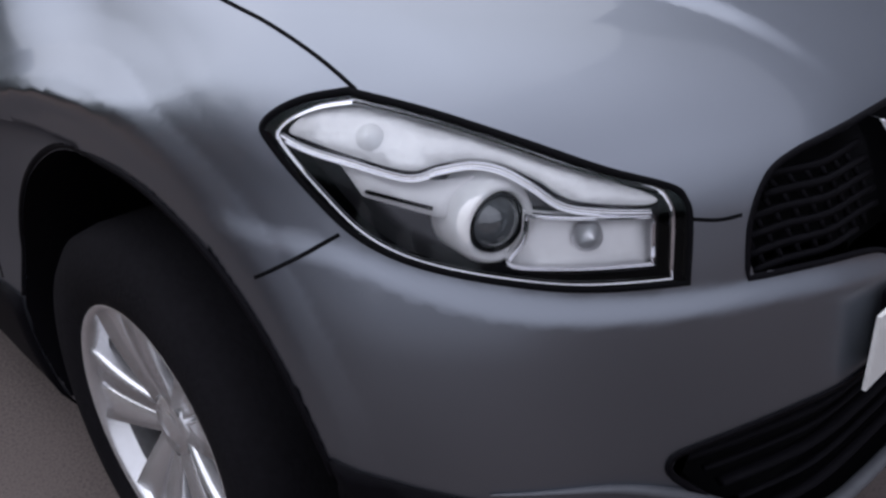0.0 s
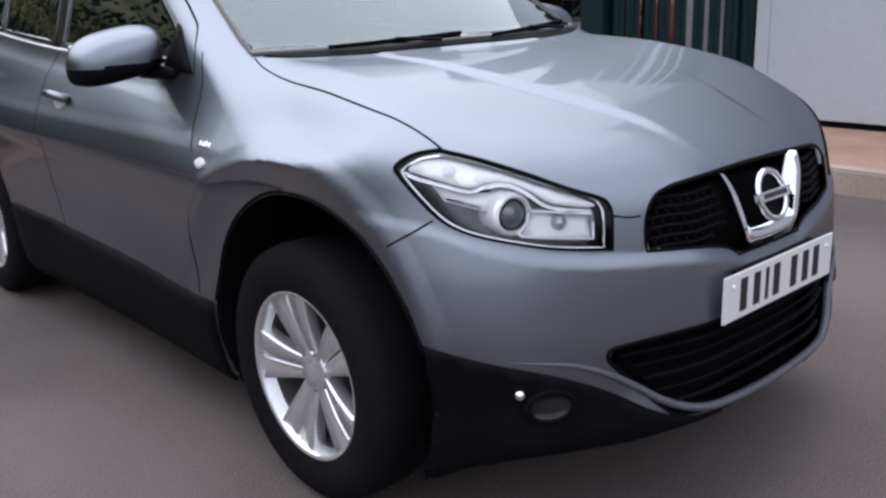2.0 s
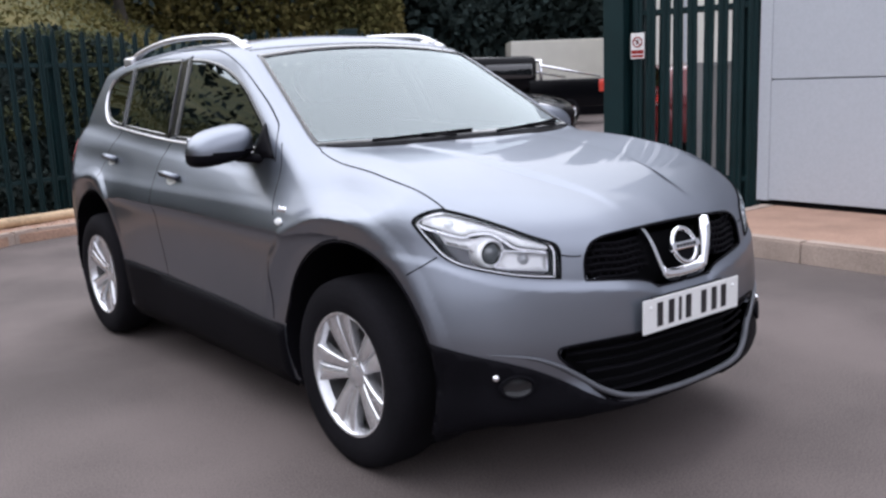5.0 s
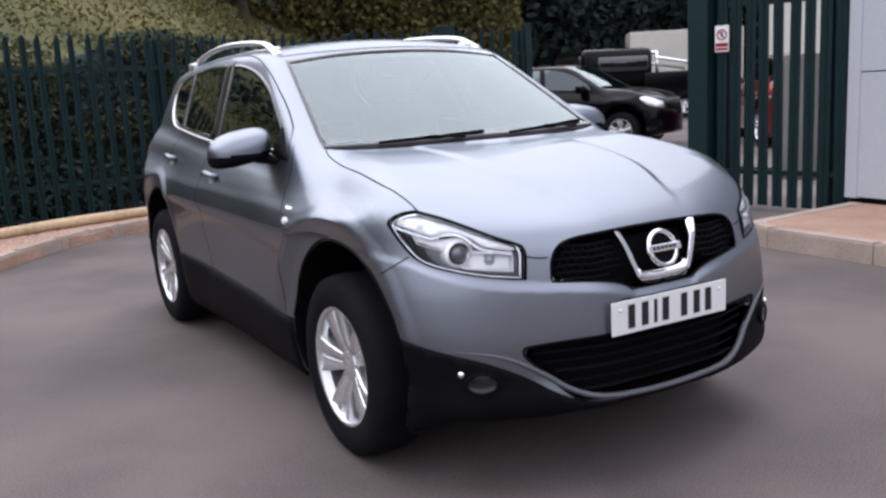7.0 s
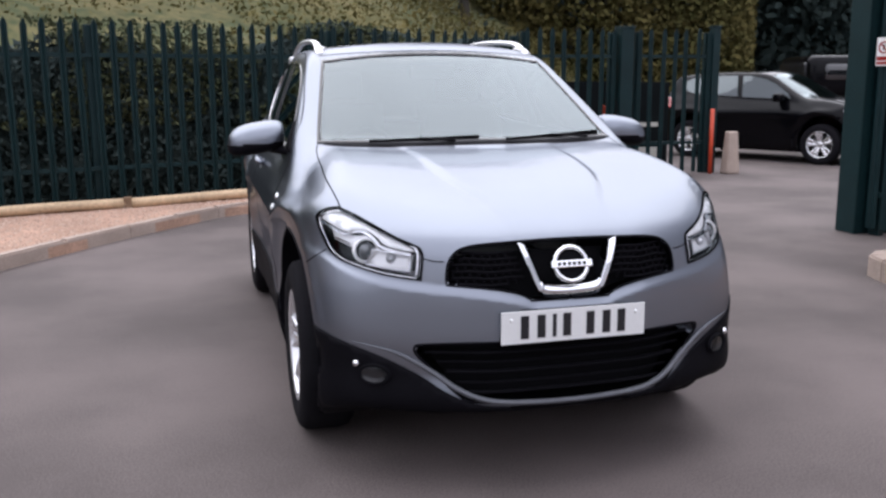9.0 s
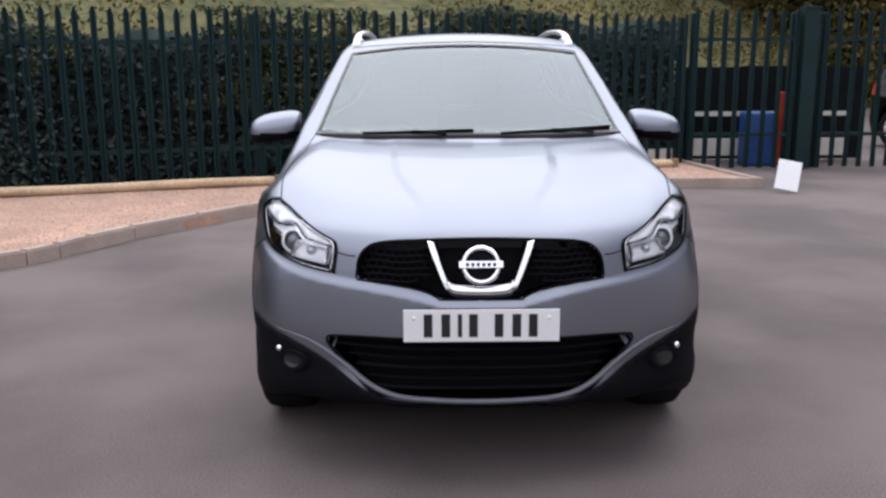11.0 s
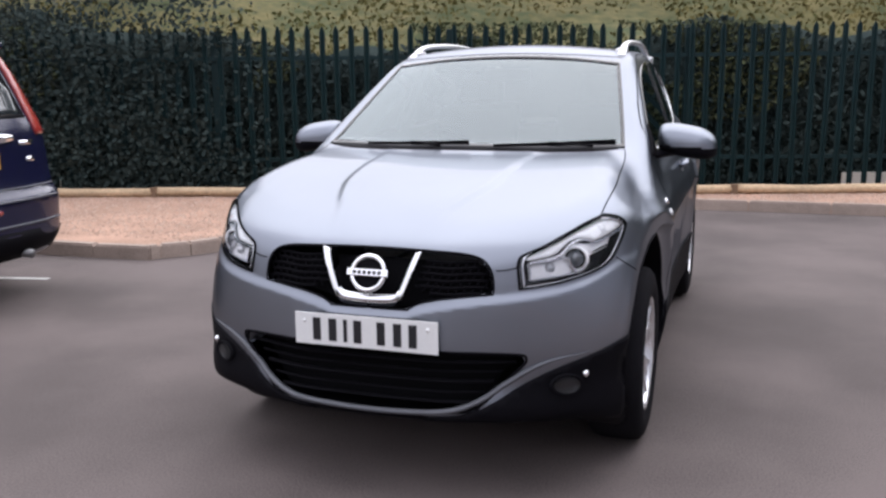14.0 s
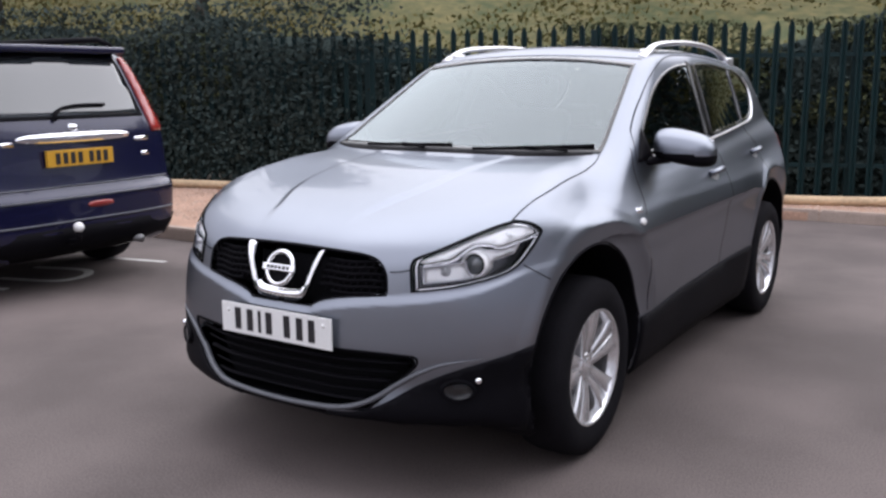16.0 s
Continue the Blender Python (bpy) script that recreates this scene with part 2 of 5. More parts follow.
# ---- the car's shape: smooth functions of place ----
def line(pts):
    """A smooth function through pairs of (place, value), with no overshoot."""
    x, v = np.array(pts, float).T
    h, d = np.diff(x), np.diff(v) / np.diff(x)
    m = np.r_[d[0], np.where(d[1:] * d[:-1] > 0, 2 * d[1:] * d[:-1] / np.where(np.abs(d[1:] + d[:-1]) < 1e-9, 1, d[1:] + d[:-1]), 0), d[-1]]
    q = np.linspace(x[0], x[-1], 600)
    i = np.clip(np.searchsorted(x, q) - 1, 0, len(h) - 1)
    t = (q - x[i]) / h[i]
    w = (1 + 2 * t) * (1 - t) ** 2 * v[i] + t * (1 - t) ** 2 * h[i] * m[i] + t * t * (3 - 2 * t) * v[i + 1] + t * t * (t - 1) * h[i] * m[i + 1]
    return lambda a: np.interp(a, q, w) + np.where(a < x[0], (a - x[0]) * m[0], 0) + np.where(a > x[-1], (a - x[-1]) * m[-1], 0)


def smax(a, b, k):
    h = np.maximum(k - np.abs(a - b), 0) / k
    return np.maximum(a, b) + h * h * k * 0.25


def smin(a, b, k):
    return -smax(-a, -b, k)


def step(a, lo, hi):
    t = np.clip((a - lo) / (hi - lo), 0, 1)
    return t * t * (3 - 2 * t)


BASE, HUB = 2.53, 0.344
ARCH_Z, ARCH_R, ARCH_FWD = 0.402, 0.424, 0.045
bonnet_mid = line([(-0.9, 0.80), (-0.78, 0.875), (-0.66, 0.930), (-0.45, 0.995), (-0.2, 1.045), (0.05, 1.082), (0.3, 1.104), (0.6, 1.12), (3.6, 1.12)])
bonnet_fall = line([(-0.9, 0.09), (-0.6, 0.03), (-0.35, 0.002), (0.0, -0.016), (0.25, -0.01), (0.5, 0.0), (3.6, 0.0)])
nose_mid = line([(0.1, -0.69), (0.2, -0.755), (0.27, -0.802), (0.33, -0.816), (0.42, -0.803), (0.52, -0.808), (0.62, -0.803), (0.70, -0.796), (0.78, -0.783), (0.87, -0.76), (0.95, -0.70), (1.1, -0.5)])
nose_plan = line([(0, 0), (0.2, 0.006), (0.27, 0.013), (0.35, 0.034), (0.5, 0.088), (0.6, 0.14), (0.68, 0.20), (0.75, 0.285), (0.80, 0.38), (0.85, 0.56), (0.90, 0.85)])
side_z = line([(0.15, 0.79), (0.25, 0.845), (0.4, 0.872), (0.55, 0.882), (0.7, 0.886), (0.82, 0.882), (0.89, 0.864), (0.94, 0.828), (0.99, 0.785), (1.05, 0.735), (1.2, 0.62)])
tail_mid = line([(0.1, 3.15), (0.3, 3.26), (0.5, 3.30), (0.7, 3.29), (0.9, 3.26), (1.05, 3.23), (1.2, 3.17), (1.7, 2.90)])
tail_plan = line([(0, 0), (0.4, 0.03), (0.6, 0.08), (0.75, 0.17), (0.85, 0.36), (0.9, 0.6)])
glass_side = line([(0.8, 0.89), (0.95, 0.835), (1.05, 0.800), (1.15, 0.768), (1.3, 0.712), (1.5, 0.631), (1.6, 0.592), (1.7, 0.53)])
ledge = line([(0, 0.664), (0.12, 0.665), (0.16, 0.680), (0.28, 0.708), (0.42, 0.725), (0.5, 0.732), (0.6, 0.745), (0.68, 0.762), (0.74, 0.784), (0.79, 0.812), (0.9, 0.84)])
roof_mid = line([(0.6, 1.50), (1.0, 1.558), (1.3, 1.590), (1.8, 1.598), (2.35, 1.575), (2.75, 1.545), (3.1, 1.48), (3.7, 1.3)])


bonnet_ridge = line([(-0.9, 0.15), (-0.75, 0.17), (-0.57, 0.205), (-0.45, 0.25), (-0.29, 0.292), (-0.16, 0.305), (0.1, 0.318), (0.4, 0.36), (3.6, 0.5)])
flare = line([(-0.6, 0.034), (-0.14, 0.034), (-0.085, 0.027), (-0.04, 0.010), (-0.008, -0.007), (0, -0.009), (0.012, -0.007), (0.045, 0.0), (0.08, 0.0), (9, 0.0)])
dish = line([(-9, 0.0), (0.0, 0.0), (0.03, 0.006), (0.065, 0.012), (0.11, 0.015), (0.17, 0.013), (0.26, 0.006), (0.36, 0.0), (9, 0.0)])


def body_field(x, y, z, arches=True):
    """Below nought inside the car's skin, above it outside; metres, near the skin."""
    a = np.abs(x)
    swell = 0.008 * (np.exp(-((y / 0.42) ** 2)) + np.exp(-(((y - BASE) / 0.42) ** 2))) * (1 - step(z, 0.7, 0.95))
    waist = 0.032 * np.exp(-(((y - 1.3) / 0.60) ** 4)) * np.exp(-(((z - 0.48) / 0.22) ** 2))
    crest = z - (0.962 + 0.050 * y)
    waist = waist - 0.030 * np.exp(-((crest / np.where(crest > 0, 0.040, 0.085)) ** 2)) * step(y, 0.30, 0.9)
    corner = 0.038 * (1 - step(z, 0.45, 0.82)) * (1 - step(y, -0.40, -0.15)) * step(a, 0.55, 0.80)
    side = a - side_z(z) - swell + waist - corner
    full = a - 0.035 * (1 - step(z, 0.55, 0.90)) * step(a, 0.5, 0.8)
    edge = ledge(a)
    front = (nose_mid(z) + nose_plan(full) - 0.013 * (1 - step(z, edge - 0.036, edge)) - y) * 0.8
    rear = (y - tail_mid(z) + tail_plan(a)) * 0.8
    inner = bonnet_ridge(y)
    top = (z - bonnet_mid(y) + bonnet_fall(y) * (a / 0.7) ** 2.2 - (0.015 - 0.009 * step(y, -0.25, 0.2)) * (1 - step(a, inner - 0.016, inner + 0.028)) * step(y, -0.75, -0.4)) * 0.93
    low = smax(smax(smax(front, rear, 0.05), side, 0.05), top, 0.085)
    low = smax(low, 0.19 + 0.085 * (1 - step(y, -0.60, -0.38)) - z, 0.04)
    screen = (0.262 + 1.80 * (z - 1.12) - 0.10 * (z - 1.12) * (1.54 - z) + 0.262 * a * a - y) * 0.48
    gh = smax(a - glass_side(z) + 0.085 * step(y, 1.5, 3.2), screen, 0.05)
    gh = smax(gh, z - roof_mid(y) + 0.125 * a * a, 0.055)
    gh = smax(gh, (y - tail_mid(z) + tail_plan(a) * 0.8) * 0.8, 0.06)
    gh = np.maximum(gh, 0.85 - z)
    f = smin(low, gh, 0.034 + 0.056 * step(a, 0.60, 0.72))
    for cy in (0.0, BASE):
        oval = np.hypot(y - cy - 0.01, z - ARCH_Z) - 0.51
        hollow = dish(oval) * (1 - step(y - cy, 0.05, 0.40)) * (1.0 if cy == 0 else 0.3) * step(z, 0.68, 0.86)
        f = f + (flare(oval) * (0.8 + np.clip(z - 0.6, 0, 0.3)) + hollow) * step(a, 0.6, 0.7) * step(z, 0.40, 0.58) * (1 - step(z, 0.96, 1.06))
    for cy in (0.0, BASE) if arches else ():
        ring = np.hypot(y - cy + ARCH_FWD, z - ARCH_Z) - ARCH_R
        f = np.maximum(f, -np.maximum(ring, (0.50 - a)))
    return f


def body_slope(p, arches=False):
    e = 1e-3
    d = np.eye(3) * e
    g = np.stack([body_field(*(p + d[i]).T, arches) - body_field(*(p - d[i]).T, arches) for i in range(3)], -1) / (2 * e)
    return g


def onto_body(origin, way, far=3.4, n=200):
    """Where rays from outside first meet the skin."""
    origin, way = np.asarray(origin, float), np.asarray(way, float)
    s = np.linspace(0, far, n)
    p = origin[:, None] + s[None, :, None] * way[:, None] if way.ndim == 2 else origin[:, None] + s[None, :, None] * way
    inside = body_field(p[..., 0], p[..., 1], p[..., 2]) < 0
    first = np.where(inside.any(1), inside.argmax(1), n - 1)
    lo, hi = s[np.maximum(first - 1, 0)], s[first]
    w = way if way.ndim == 2 else np.tile(way, (len(origin), 1))
    for _ in range(18):
        mid = (lo + hi) / 2
        q = origin + mid[:, None] * w
        into = body_field(*q.T) < 0
        hi, lo = np.where(into, mid, hi), np.where(into, lo, mid)
    return origin + ((lo + hi) / 2)[:, None] * w


def net(field, lo, hi, h, rounds=5):
    """The skin of a field as a fine quad mesh: verts, quads."""
    axes = [np.arange(a, b + h, h) for a, b in zip(lo, hi)]
    X, Y, Z = np.meshgrid(*axes, indexing="ij", sparse=True)
    inside = field(X, Y, Z) < 0
    inside = np.broadcast_to(inside, [len(a) for a in axes])
    total = sum(inside[i : inside.shape[0] - 1 + i, j : inside.shape[1] - 1 + j, k : inside.shape[2] - 1 + k].astype(np.int8) for i in (0, 1) for j in (0, 1) for k in (0, 1))
    live = (total > 0) & (total < 8)
    index = np.full(live.shape, -1)
    index[live] = np.arange(live.sum())
    cells = np.argwhere(live)
    p = np.stack([axes[i][cells[:, i]] + h / 2 for i in range(3)], -1)
    e = 1e-3
    for _ in range(rounds):
        v = field(*p.T)
        g = np.stack([field(*(p + np.eye(3)[i] * e).T) - field(*(p - np.eye(3)[i] * e).T) for i in range(3)], -1) / (2 * e)
        p = p - np.clip(v / np.maximum((g * g).sum(-1), 0.1), -h, h)[:, None] * g
    quads = []
    for ax in range(3):
        b, c = (ax + 1) % 3, (ax + 2) % 3
        first, second = [slice(None)] * 3, [slice(None)] * 3
        first[ax], second[ax] = slice(0, -1), slice(1, None)
        s0, s1 = inside[tuple(first)], inside[tuple(second)]
        for way in (True, False):
            at = np.argwhere((s0 == way) & (s1 == (not way)))
            ok = (at[:, b] > 0) & (at[:, c] > 0) & (at[:, b] < live.shape[b]) & (at[:, c] < live.shape[c])
            at = at[ok]
            ring = []
            for db, dc in ((1, 1), (0, 1), (0, 0), (1, 0)):
                q = at.copy()
                q[:, b] -= db
                q[:, c] -= dc
                ring.append(index[tuple(q.T)])
            quads.append(np.stack(ring if way else ring[::-1], -1))
    quads = np.concatenate(quads)
    return p, quads[(quads >= 0).all(1)]


class Skin:
    """Lays flat outlines onto a field's skin, seen from one side."""

    def __init__(self, slope, onto):
        self.slope, self.onto = slope, onto

    def lift(self, pts, view, sgn=1, off=0.0):
        pts = np.asarray(pts, float)
        one, u, v = np.ones(len(pts)), pts[:, 0], pts[:, 1]
        if view == "front":
            o, w = np.stack([u * sgn, -1.4 * one, v], -1), np.array((0, 1.0, 0))
        elif view == "side":
            o, w = np.stack([1.4 * sgn * one, u, v], -1), np.array((-1.0 * sgn, 0, 0))
        elif view == "top":
            o, w = np.stack([u * sgn, v, 2.2 * one], -1), np.array((0, 0, -1.0))
        else:
            c = math.sqrt(0.5)
            o, w = np.stack([sgn * (u * c + 1.6 * c), u * c - 1.6 * c, v], -1), np.array((-sgn * c, c, 0))
        p = self.onto(o, w)
        g = self.slope(p)
        g /= np.linalg.norm(g, axis=1)[:, None] + 1e-9
        d = off(pts) if callable(off) else off * one
        return p + d[:, None] * g, g

    def patch(self, name, outline, view, mat, parent, sgn=1, off=0.003, skirt=0.008, grid=0.03, label=""):
        from_mathutils = delaunay
        loop = np.asarray(outline)
        n = len(loop)
        lo, hi = loop.min(0), loop.max(0)
        xs, ys = np.meshgrid(np.arange(lo[0], hi[0], grid), np.arange(lo[1], hi[1], grid))
        g = np.stack([xs.ravel(), ys.ravel()], -1)
        g = g[within(g, loop) & (away(g, loop) > grid * 0.35)]
        pts = np.concatenate([loop, g])
        v2, _, tris, *_ = from_mathutils([Vector(p) for p in pts], [(i, (i + 1) % n) for i in range(n)], [], 1, 1e-6)
        v2 = np.array([tuple(p) for p in v2])
        p, nrm = self.lift(v2, view, sgn, off)
        verts, faces = list(p), [tuple(t) for t in tris]
        if skirt > 0:
            k = len(verts)
            verts += list(p[:n] - skirt * nrm[:n])
            faces += [(i, (i + 1) % n, k + (i + 1) % n, k + i) for i in range(n)]
        ob = facing(mesh_object(name, verts, faces, mat, parent, label))
        if skirt == 0:
            shade(ob, nrm)
        return ob

    def band(self, name, outline, width, view, mat, parent, sgn=1, off=0.004, closed=True, label="", rows=3, proud=0.0):
        """A strip along a line, width to its left (a closed one: inwards if it runs anticlockwise)."""
        q = np.asarray(outline, float)
        t = np.roll(q, -1, 0) - np.roll(q, 1, 0)
        if not closed:
            t[0], t[-1] = q[1] - q[0], q[-1] - q[-2]
        t /= np.linalg.norm(t, axis=1)[:, None] + 1e-9
        nrm2 = np.stack([-t[:, 1], t[:, 0]], -1)
        rails = []
        for k in range(rows):
            s = k / (rows - 1)
            w = np.reshape(width, (-1, 1)) * np.ones((len(q), 1))
            high = (np.ones(len(q)) * proud)[:, None]
            p, g = self.lift(q + nrm2 * w * s, view, sgn, off)
            p = p + g * high * math.sin(math.pi * s)
            rails.append(p)
            if k in (0, rows - 1):
                edge = p - g * (off + 0.004)
                rails.insert(0, edge) if k == 0 else rails.append(edge)
        m = len(q)
        verts = np.concatenate(rails)
        faces = [(r * m + i, r * m + (i + 1) % m, (r + 1) * m + (i + 1) % m, (r + 1) * m + i) for r in range(len(rails) - 1) for i in range(m if closed else m - 1)]
        return facing(mesh_object(name, verts, faces, mat, parent, label))


def shade(ob, normals):
    n = normals / (np.linalg.norm(normals, axis=1)[:, None] + 1e-9)
    ob.data.normals_split_custom_set_from_vertices([tuple(v) for v in n.tolist()])


def facing(ob):
    bm = bmesh.new()
    bm.from_mesh(ob.data)
    bmesh.ops.recalc_face_normals(bm, faces=bm.faces)
    bm.to_mesh(ob.data)
    bm.free()
    return ob


def within(p, loop):
    """Which points lie inside a closed outline."""
    x, y = p[:, 0], p[:, 1]
    r = np.zeros(len(p), bool)
    for (x0, y0), (x1, y1) in zip(loop, np.roll(loop, -1, 0)):
        if y0 != y1:
            r ^= ((y0 > y) != (y1 > y)) & (x < (x1 - x0) * (y - y0) / (y1 - y0) + x0)
    return r


def away(p, loop):
    """Each point's distance from an outline."""
    best = np.full(len(p), 9.0)
    for a, b in zip(loop, np.roll(loop, -1, 0)):
        d = b - a
        t = np.clip(((p - a) @ d) / max(d @ d, 1e-12), 0, 1)
        best = np.minimum(best, np.linalg.norm(p - a - t[:, None] * d, axis=1))
    return best


def nearest(p, loop):
    """The nearest place on an outline."""
    best, at = np.full(len(p), 9.0), p.copy()
    for a, b in zip(loop, np.roll(loop, -1, 0)):
        d = b - a
        t = np.clip(((p - a) @ d) / max(d @ d, 1e-12), 0, 1)
        q = a + t[:, None] * d
        far = np.linalg.norm(p - q, axis=1)
        at[far < best], best = q[far < best], np.minimum(best, far)
    return at


def flat(p, view):
    """A place as the views of Skin see it."""
    c = math.sqrt(0.5)
    return {"front": np.stack([p[:, 0], p[:, 2]], -1), "side": p[:, 1:3], "corner": np.stack([(np.abs(p[:, 0]) + p[:, 1]) * c, p[:, 2]], -1)}[view]


def glassy(name, tint, gloss=1.5, rough=0.0):
    """Thin glass: clear or tinted, with a mirror's gloss by the angle."""
    m = bpy.data.materials.new(name)
    m.use_nodes = True
    n, l = m.node_tree.nodes, m.node_tree.links
    n.remove(n["Principled BSDF"])
    clear, shine, mix, fres = n.new("ShaderNodeBsdfTransparent"), n.new("ShaderNodeBsdfGlossy"), n.new("ShaderNodeMixShader"), n.new("ShaderNodeFresnel")
    clear.inputs["Color"].default_value = (*tint, 1)
    shine.inputs["Roughness"].default_value = rough
    shine.inputs["Color"].default_value = (0.88, 0.97, 1, 1)
    fres.inputs["IOR"].default_value = gloss
    l.new(fres.outputs[0], mix.inputs[0])
    l.new(clear.outputs[0], mix.inputs[1])
    l.new(shine.outputs[0], mix.inputs[2])
    l.new(mix.outputs[0], n["Material Output"].inputs["Surface"])
    return m


SCREEN = glassy("windscreen_glass", (0.30, 0.38, 0.38), 2.05)
PRIVACY = glassy("privacy_glass", (0.03, 0.032, 0.035), 1.9)
SIDEGLASS = glassy("side_glass", (0.08, 0.09, 0.09), 2.0)
CLEAR = glassy("lamp_lens", (0.98, 0.98, 0.99), 1.30)

# ---- the car ----
car = tagged(new("car"), "silver-blue metallic crossover car with black lower cladding, parked on asphalt", "car")
skin = Skin(body_slope, onto_body)

# outlines, each in the view it is laid on from
HEAD = rounded([(0.318, 0.918), (0.300, 0.936), (0.265, 0.950), (0.221, 0.956), (0.221, 0.956), (0.129, 0.935), (0.040, 0.908), (-0.048, 0.875), (-0.121, 0.849), (-0.140, 0.832), (-0.147, 0.806), (-0.147, 0.735), (-0.147, 0.735), (-0.043, 0.747), (0.046, 0.762), (0.132, 0.779), (0.185, 0.795), (0.228, 0.819), (0.272, 0.860), (0.308, 0.899)], n=5)
GRILLE = rounded([(-0.418, 0.726), (-0.418, 0.726), (-0.411, 0.785), (-0.388, 0.823), (-0.345, 0.843), (-0.25, 0.853), (0.0, 0.859), (0.25, 0.853), (0.345, 0.843), (0.388, 0.823), (0.411, 0.785), (0.418, 0.726), (0.418, 0.726), (0.27, 0.712), (0.185, 0.694), (0.140, 0.672), (0.120, 0.668), (-0.120, 0.668), (-0.140, 0.672), (-0.185, 0.694), (-0.27, 0.712)], n=5)
INTAKE = rounded([(-0.525, 0.505), (-0.47, 0.522), (-0.2, 0.530), (0.2, 0.530), (0.47, 0.522), (0.525, 0.505), (0.47, 0.44), (0.385, 0.352), (0.33, 0.332), (0.0, 0.322), (-0.33, 0.332), (-0.385, 0.352), (-0.47, 0.44)], n=6)
WIND = rounded([(-0.690, 1.124), (-0.690, 1.124), (-0.35, 1.122), (0, 1.124), (0.35, 1.122), (0.690, 1.124), (0.690, 1.124), (0.635, 1.30), (0.572, 1.492), (0.572, 1.492), (0.3, 1.523), (0, 1.533), (-0.3, 1.523), (-0.572, 1.492), (-0.572, 1.492), (-0.635, 1.30)], n=6)
DOORGLASS = rounded([(0.585, 1.098), (0.585, 1.098), (0.655, 1.195), (0.79, 1.283), (0.95, 1.372), (1.16, 1.446), (1.38, 1.487), (1.565, 1.499), (1.565, 1.499), (1.495, 1.127), (1.495, 1.127)], n=5)
REARGLASS = rounded([(1.585, 1.132), (1.585, 1.132), (1.675, 1.500), (1.675, 1.500), (2.0, 1.500), (2.375, 1.480), (2.375, 1.480), (2.335, 1.32), (2.285, 1.164), (2.285, 1.164)], n=5)
QUARTER = rounded([(2.33, 1.168), (2.33, 1.168), (2.415, 1.475), (2.415, 1.475), (2.57, 1.462), (2.71, 1.422), (2.765, 1.36), (2.73, 1.275), (2.62, 1.203), (2.48, 1.178)], n=5)
WINDOWS = [(WIND, "front"), (DOORGLASS, "side"), (REARGLASS, "side"), (QUARTER, "side")]

verts, quads = net(body_field, (-1.0, -0.95, 0.12), (1.0, 3.4, 1.66), 0.0102)
for cy in (0.0, BASE):
    cy -= ARCH_FWD
    r = np.hypot(verts[:, 1] - cy, verts[:, 2] - ARCH_Z)
    edge = (np.abs(r - ARCH_R) < 0.011) & (np.abs(verts[:, 0]) > 0.52)
    verts[edge, 1] = cy + (verts[edge, 1] - cy) * ARCH_R / r[edge]
    verts[edge, 2] = ARCH_Z + (verts[edge, 2] - ARCH_Z) * ARCH_R / r[edge]
mid = verts[quads].mean(1)
nm = body_slope(mid, True)
nm /= np.linalg.norm(nm, axis=1)[:, None]
gone = np.zeros(len(quads), bool)
for loop, view in WINDOWS + [(GRILLE, "front"), (INTAKE, "front"), (HEAD, "corner")]:
    face = -nm[:, 1] > 0.1 if view == "front" else (np.abs(nm[:, 0]) > 0.3) & (mid[:, 2] > 0.9) if view == "side" else (mid[:, 1] < -0.1)
    near = np.flatnonzero(face & ~gone)
    q = flat(mid[near], view)
    near, q = near[within(q, loop)], q[within(q, loop)]
    hole = near[away(q, loop) > 0.004]
    gone[hole] = True
    rim = np.intersect1d(quads[hole], quads[~gone])
    for s in (-1, 1):
        some = rim[verts[rim, 0] * s > 0] if view != "front" else rim if s > 0 else rim[:0]
        if len(some):
            at = nearest(flat(verts[some], view), loop)
            verts[some] = skin.lift(at, view, s)[0]
quads, mid, nm = quads[~gone], mid[~gone], nm[~gone]
ring = np.minimum(*(np.hypot(verts[:, 1] - cy + ARCH_FWD, verts[:, 2] - ARCH_Z) for cy in (0.0, BASE)))[quads].max(1)
under = (mid[:, 2] < 0.235) | ((mid[:, 2] < 0.306) & (mid[:, 1] < -0.2)) | ((nm[:, 2] < -0.5) & (mid[:, 2] < 0.36) & (mid[:, 1] < -0.2)) | ((mid[:, 2] < 0.53) & (ring < ARCH_R + 0.06) & (mid[:, 1] < -0.3)) | (ring < ARCH_R + 0.004) | ((np.abs(mid[:, 0]) < 0.56) & (ring < ARCH_R + 0.015))


def shell_part(name, faces, mat, label=""):
    """Some of the skin's faces as a part, shaded by the field's own slope."""
    used, slot = np.unique(faces, return_inverse=True)
    ob = mesh_object(name, verts[used], slot.reshape(faces.shape), mat, car, label)
    shade(ob, body_slope(verts[used]))
    return ob


shell_part("body", quads[~under], PAINT)
mesh_object("underbody", verts, quads[under], CLAD, car, "black plastic underbody and wheel arch liners")

# glass with its black edge
pane = skin.patch("windscreen", WIND, "front", SCREEN, car, off=0.001, skirt=0, grid=0.04, label="large curved windscreen")
pane.visible_shadow = False
skin.band("windscreen_border", WIND, 0.016, "front", GLOSS, pane, off=0.004)
for sgn in (-1, 1):
    for loop, mat, name in ((DOORGLASS, SIDEGLASS, "door_window"), (REARGLASS, PRIVACY, "rear_door_window"), (QUARTER, PRIVACY, "quarter_window")):
        w = skin.patch(name, loop[::-1], "side", mat, car, sgn, off=0.001, skirt=0, grid=0.04)
        w.visible_shadow = False
        skin.band("window_border", loop[::-1], 0.018, "side", GLOSS, w, sgn, off=0.004)

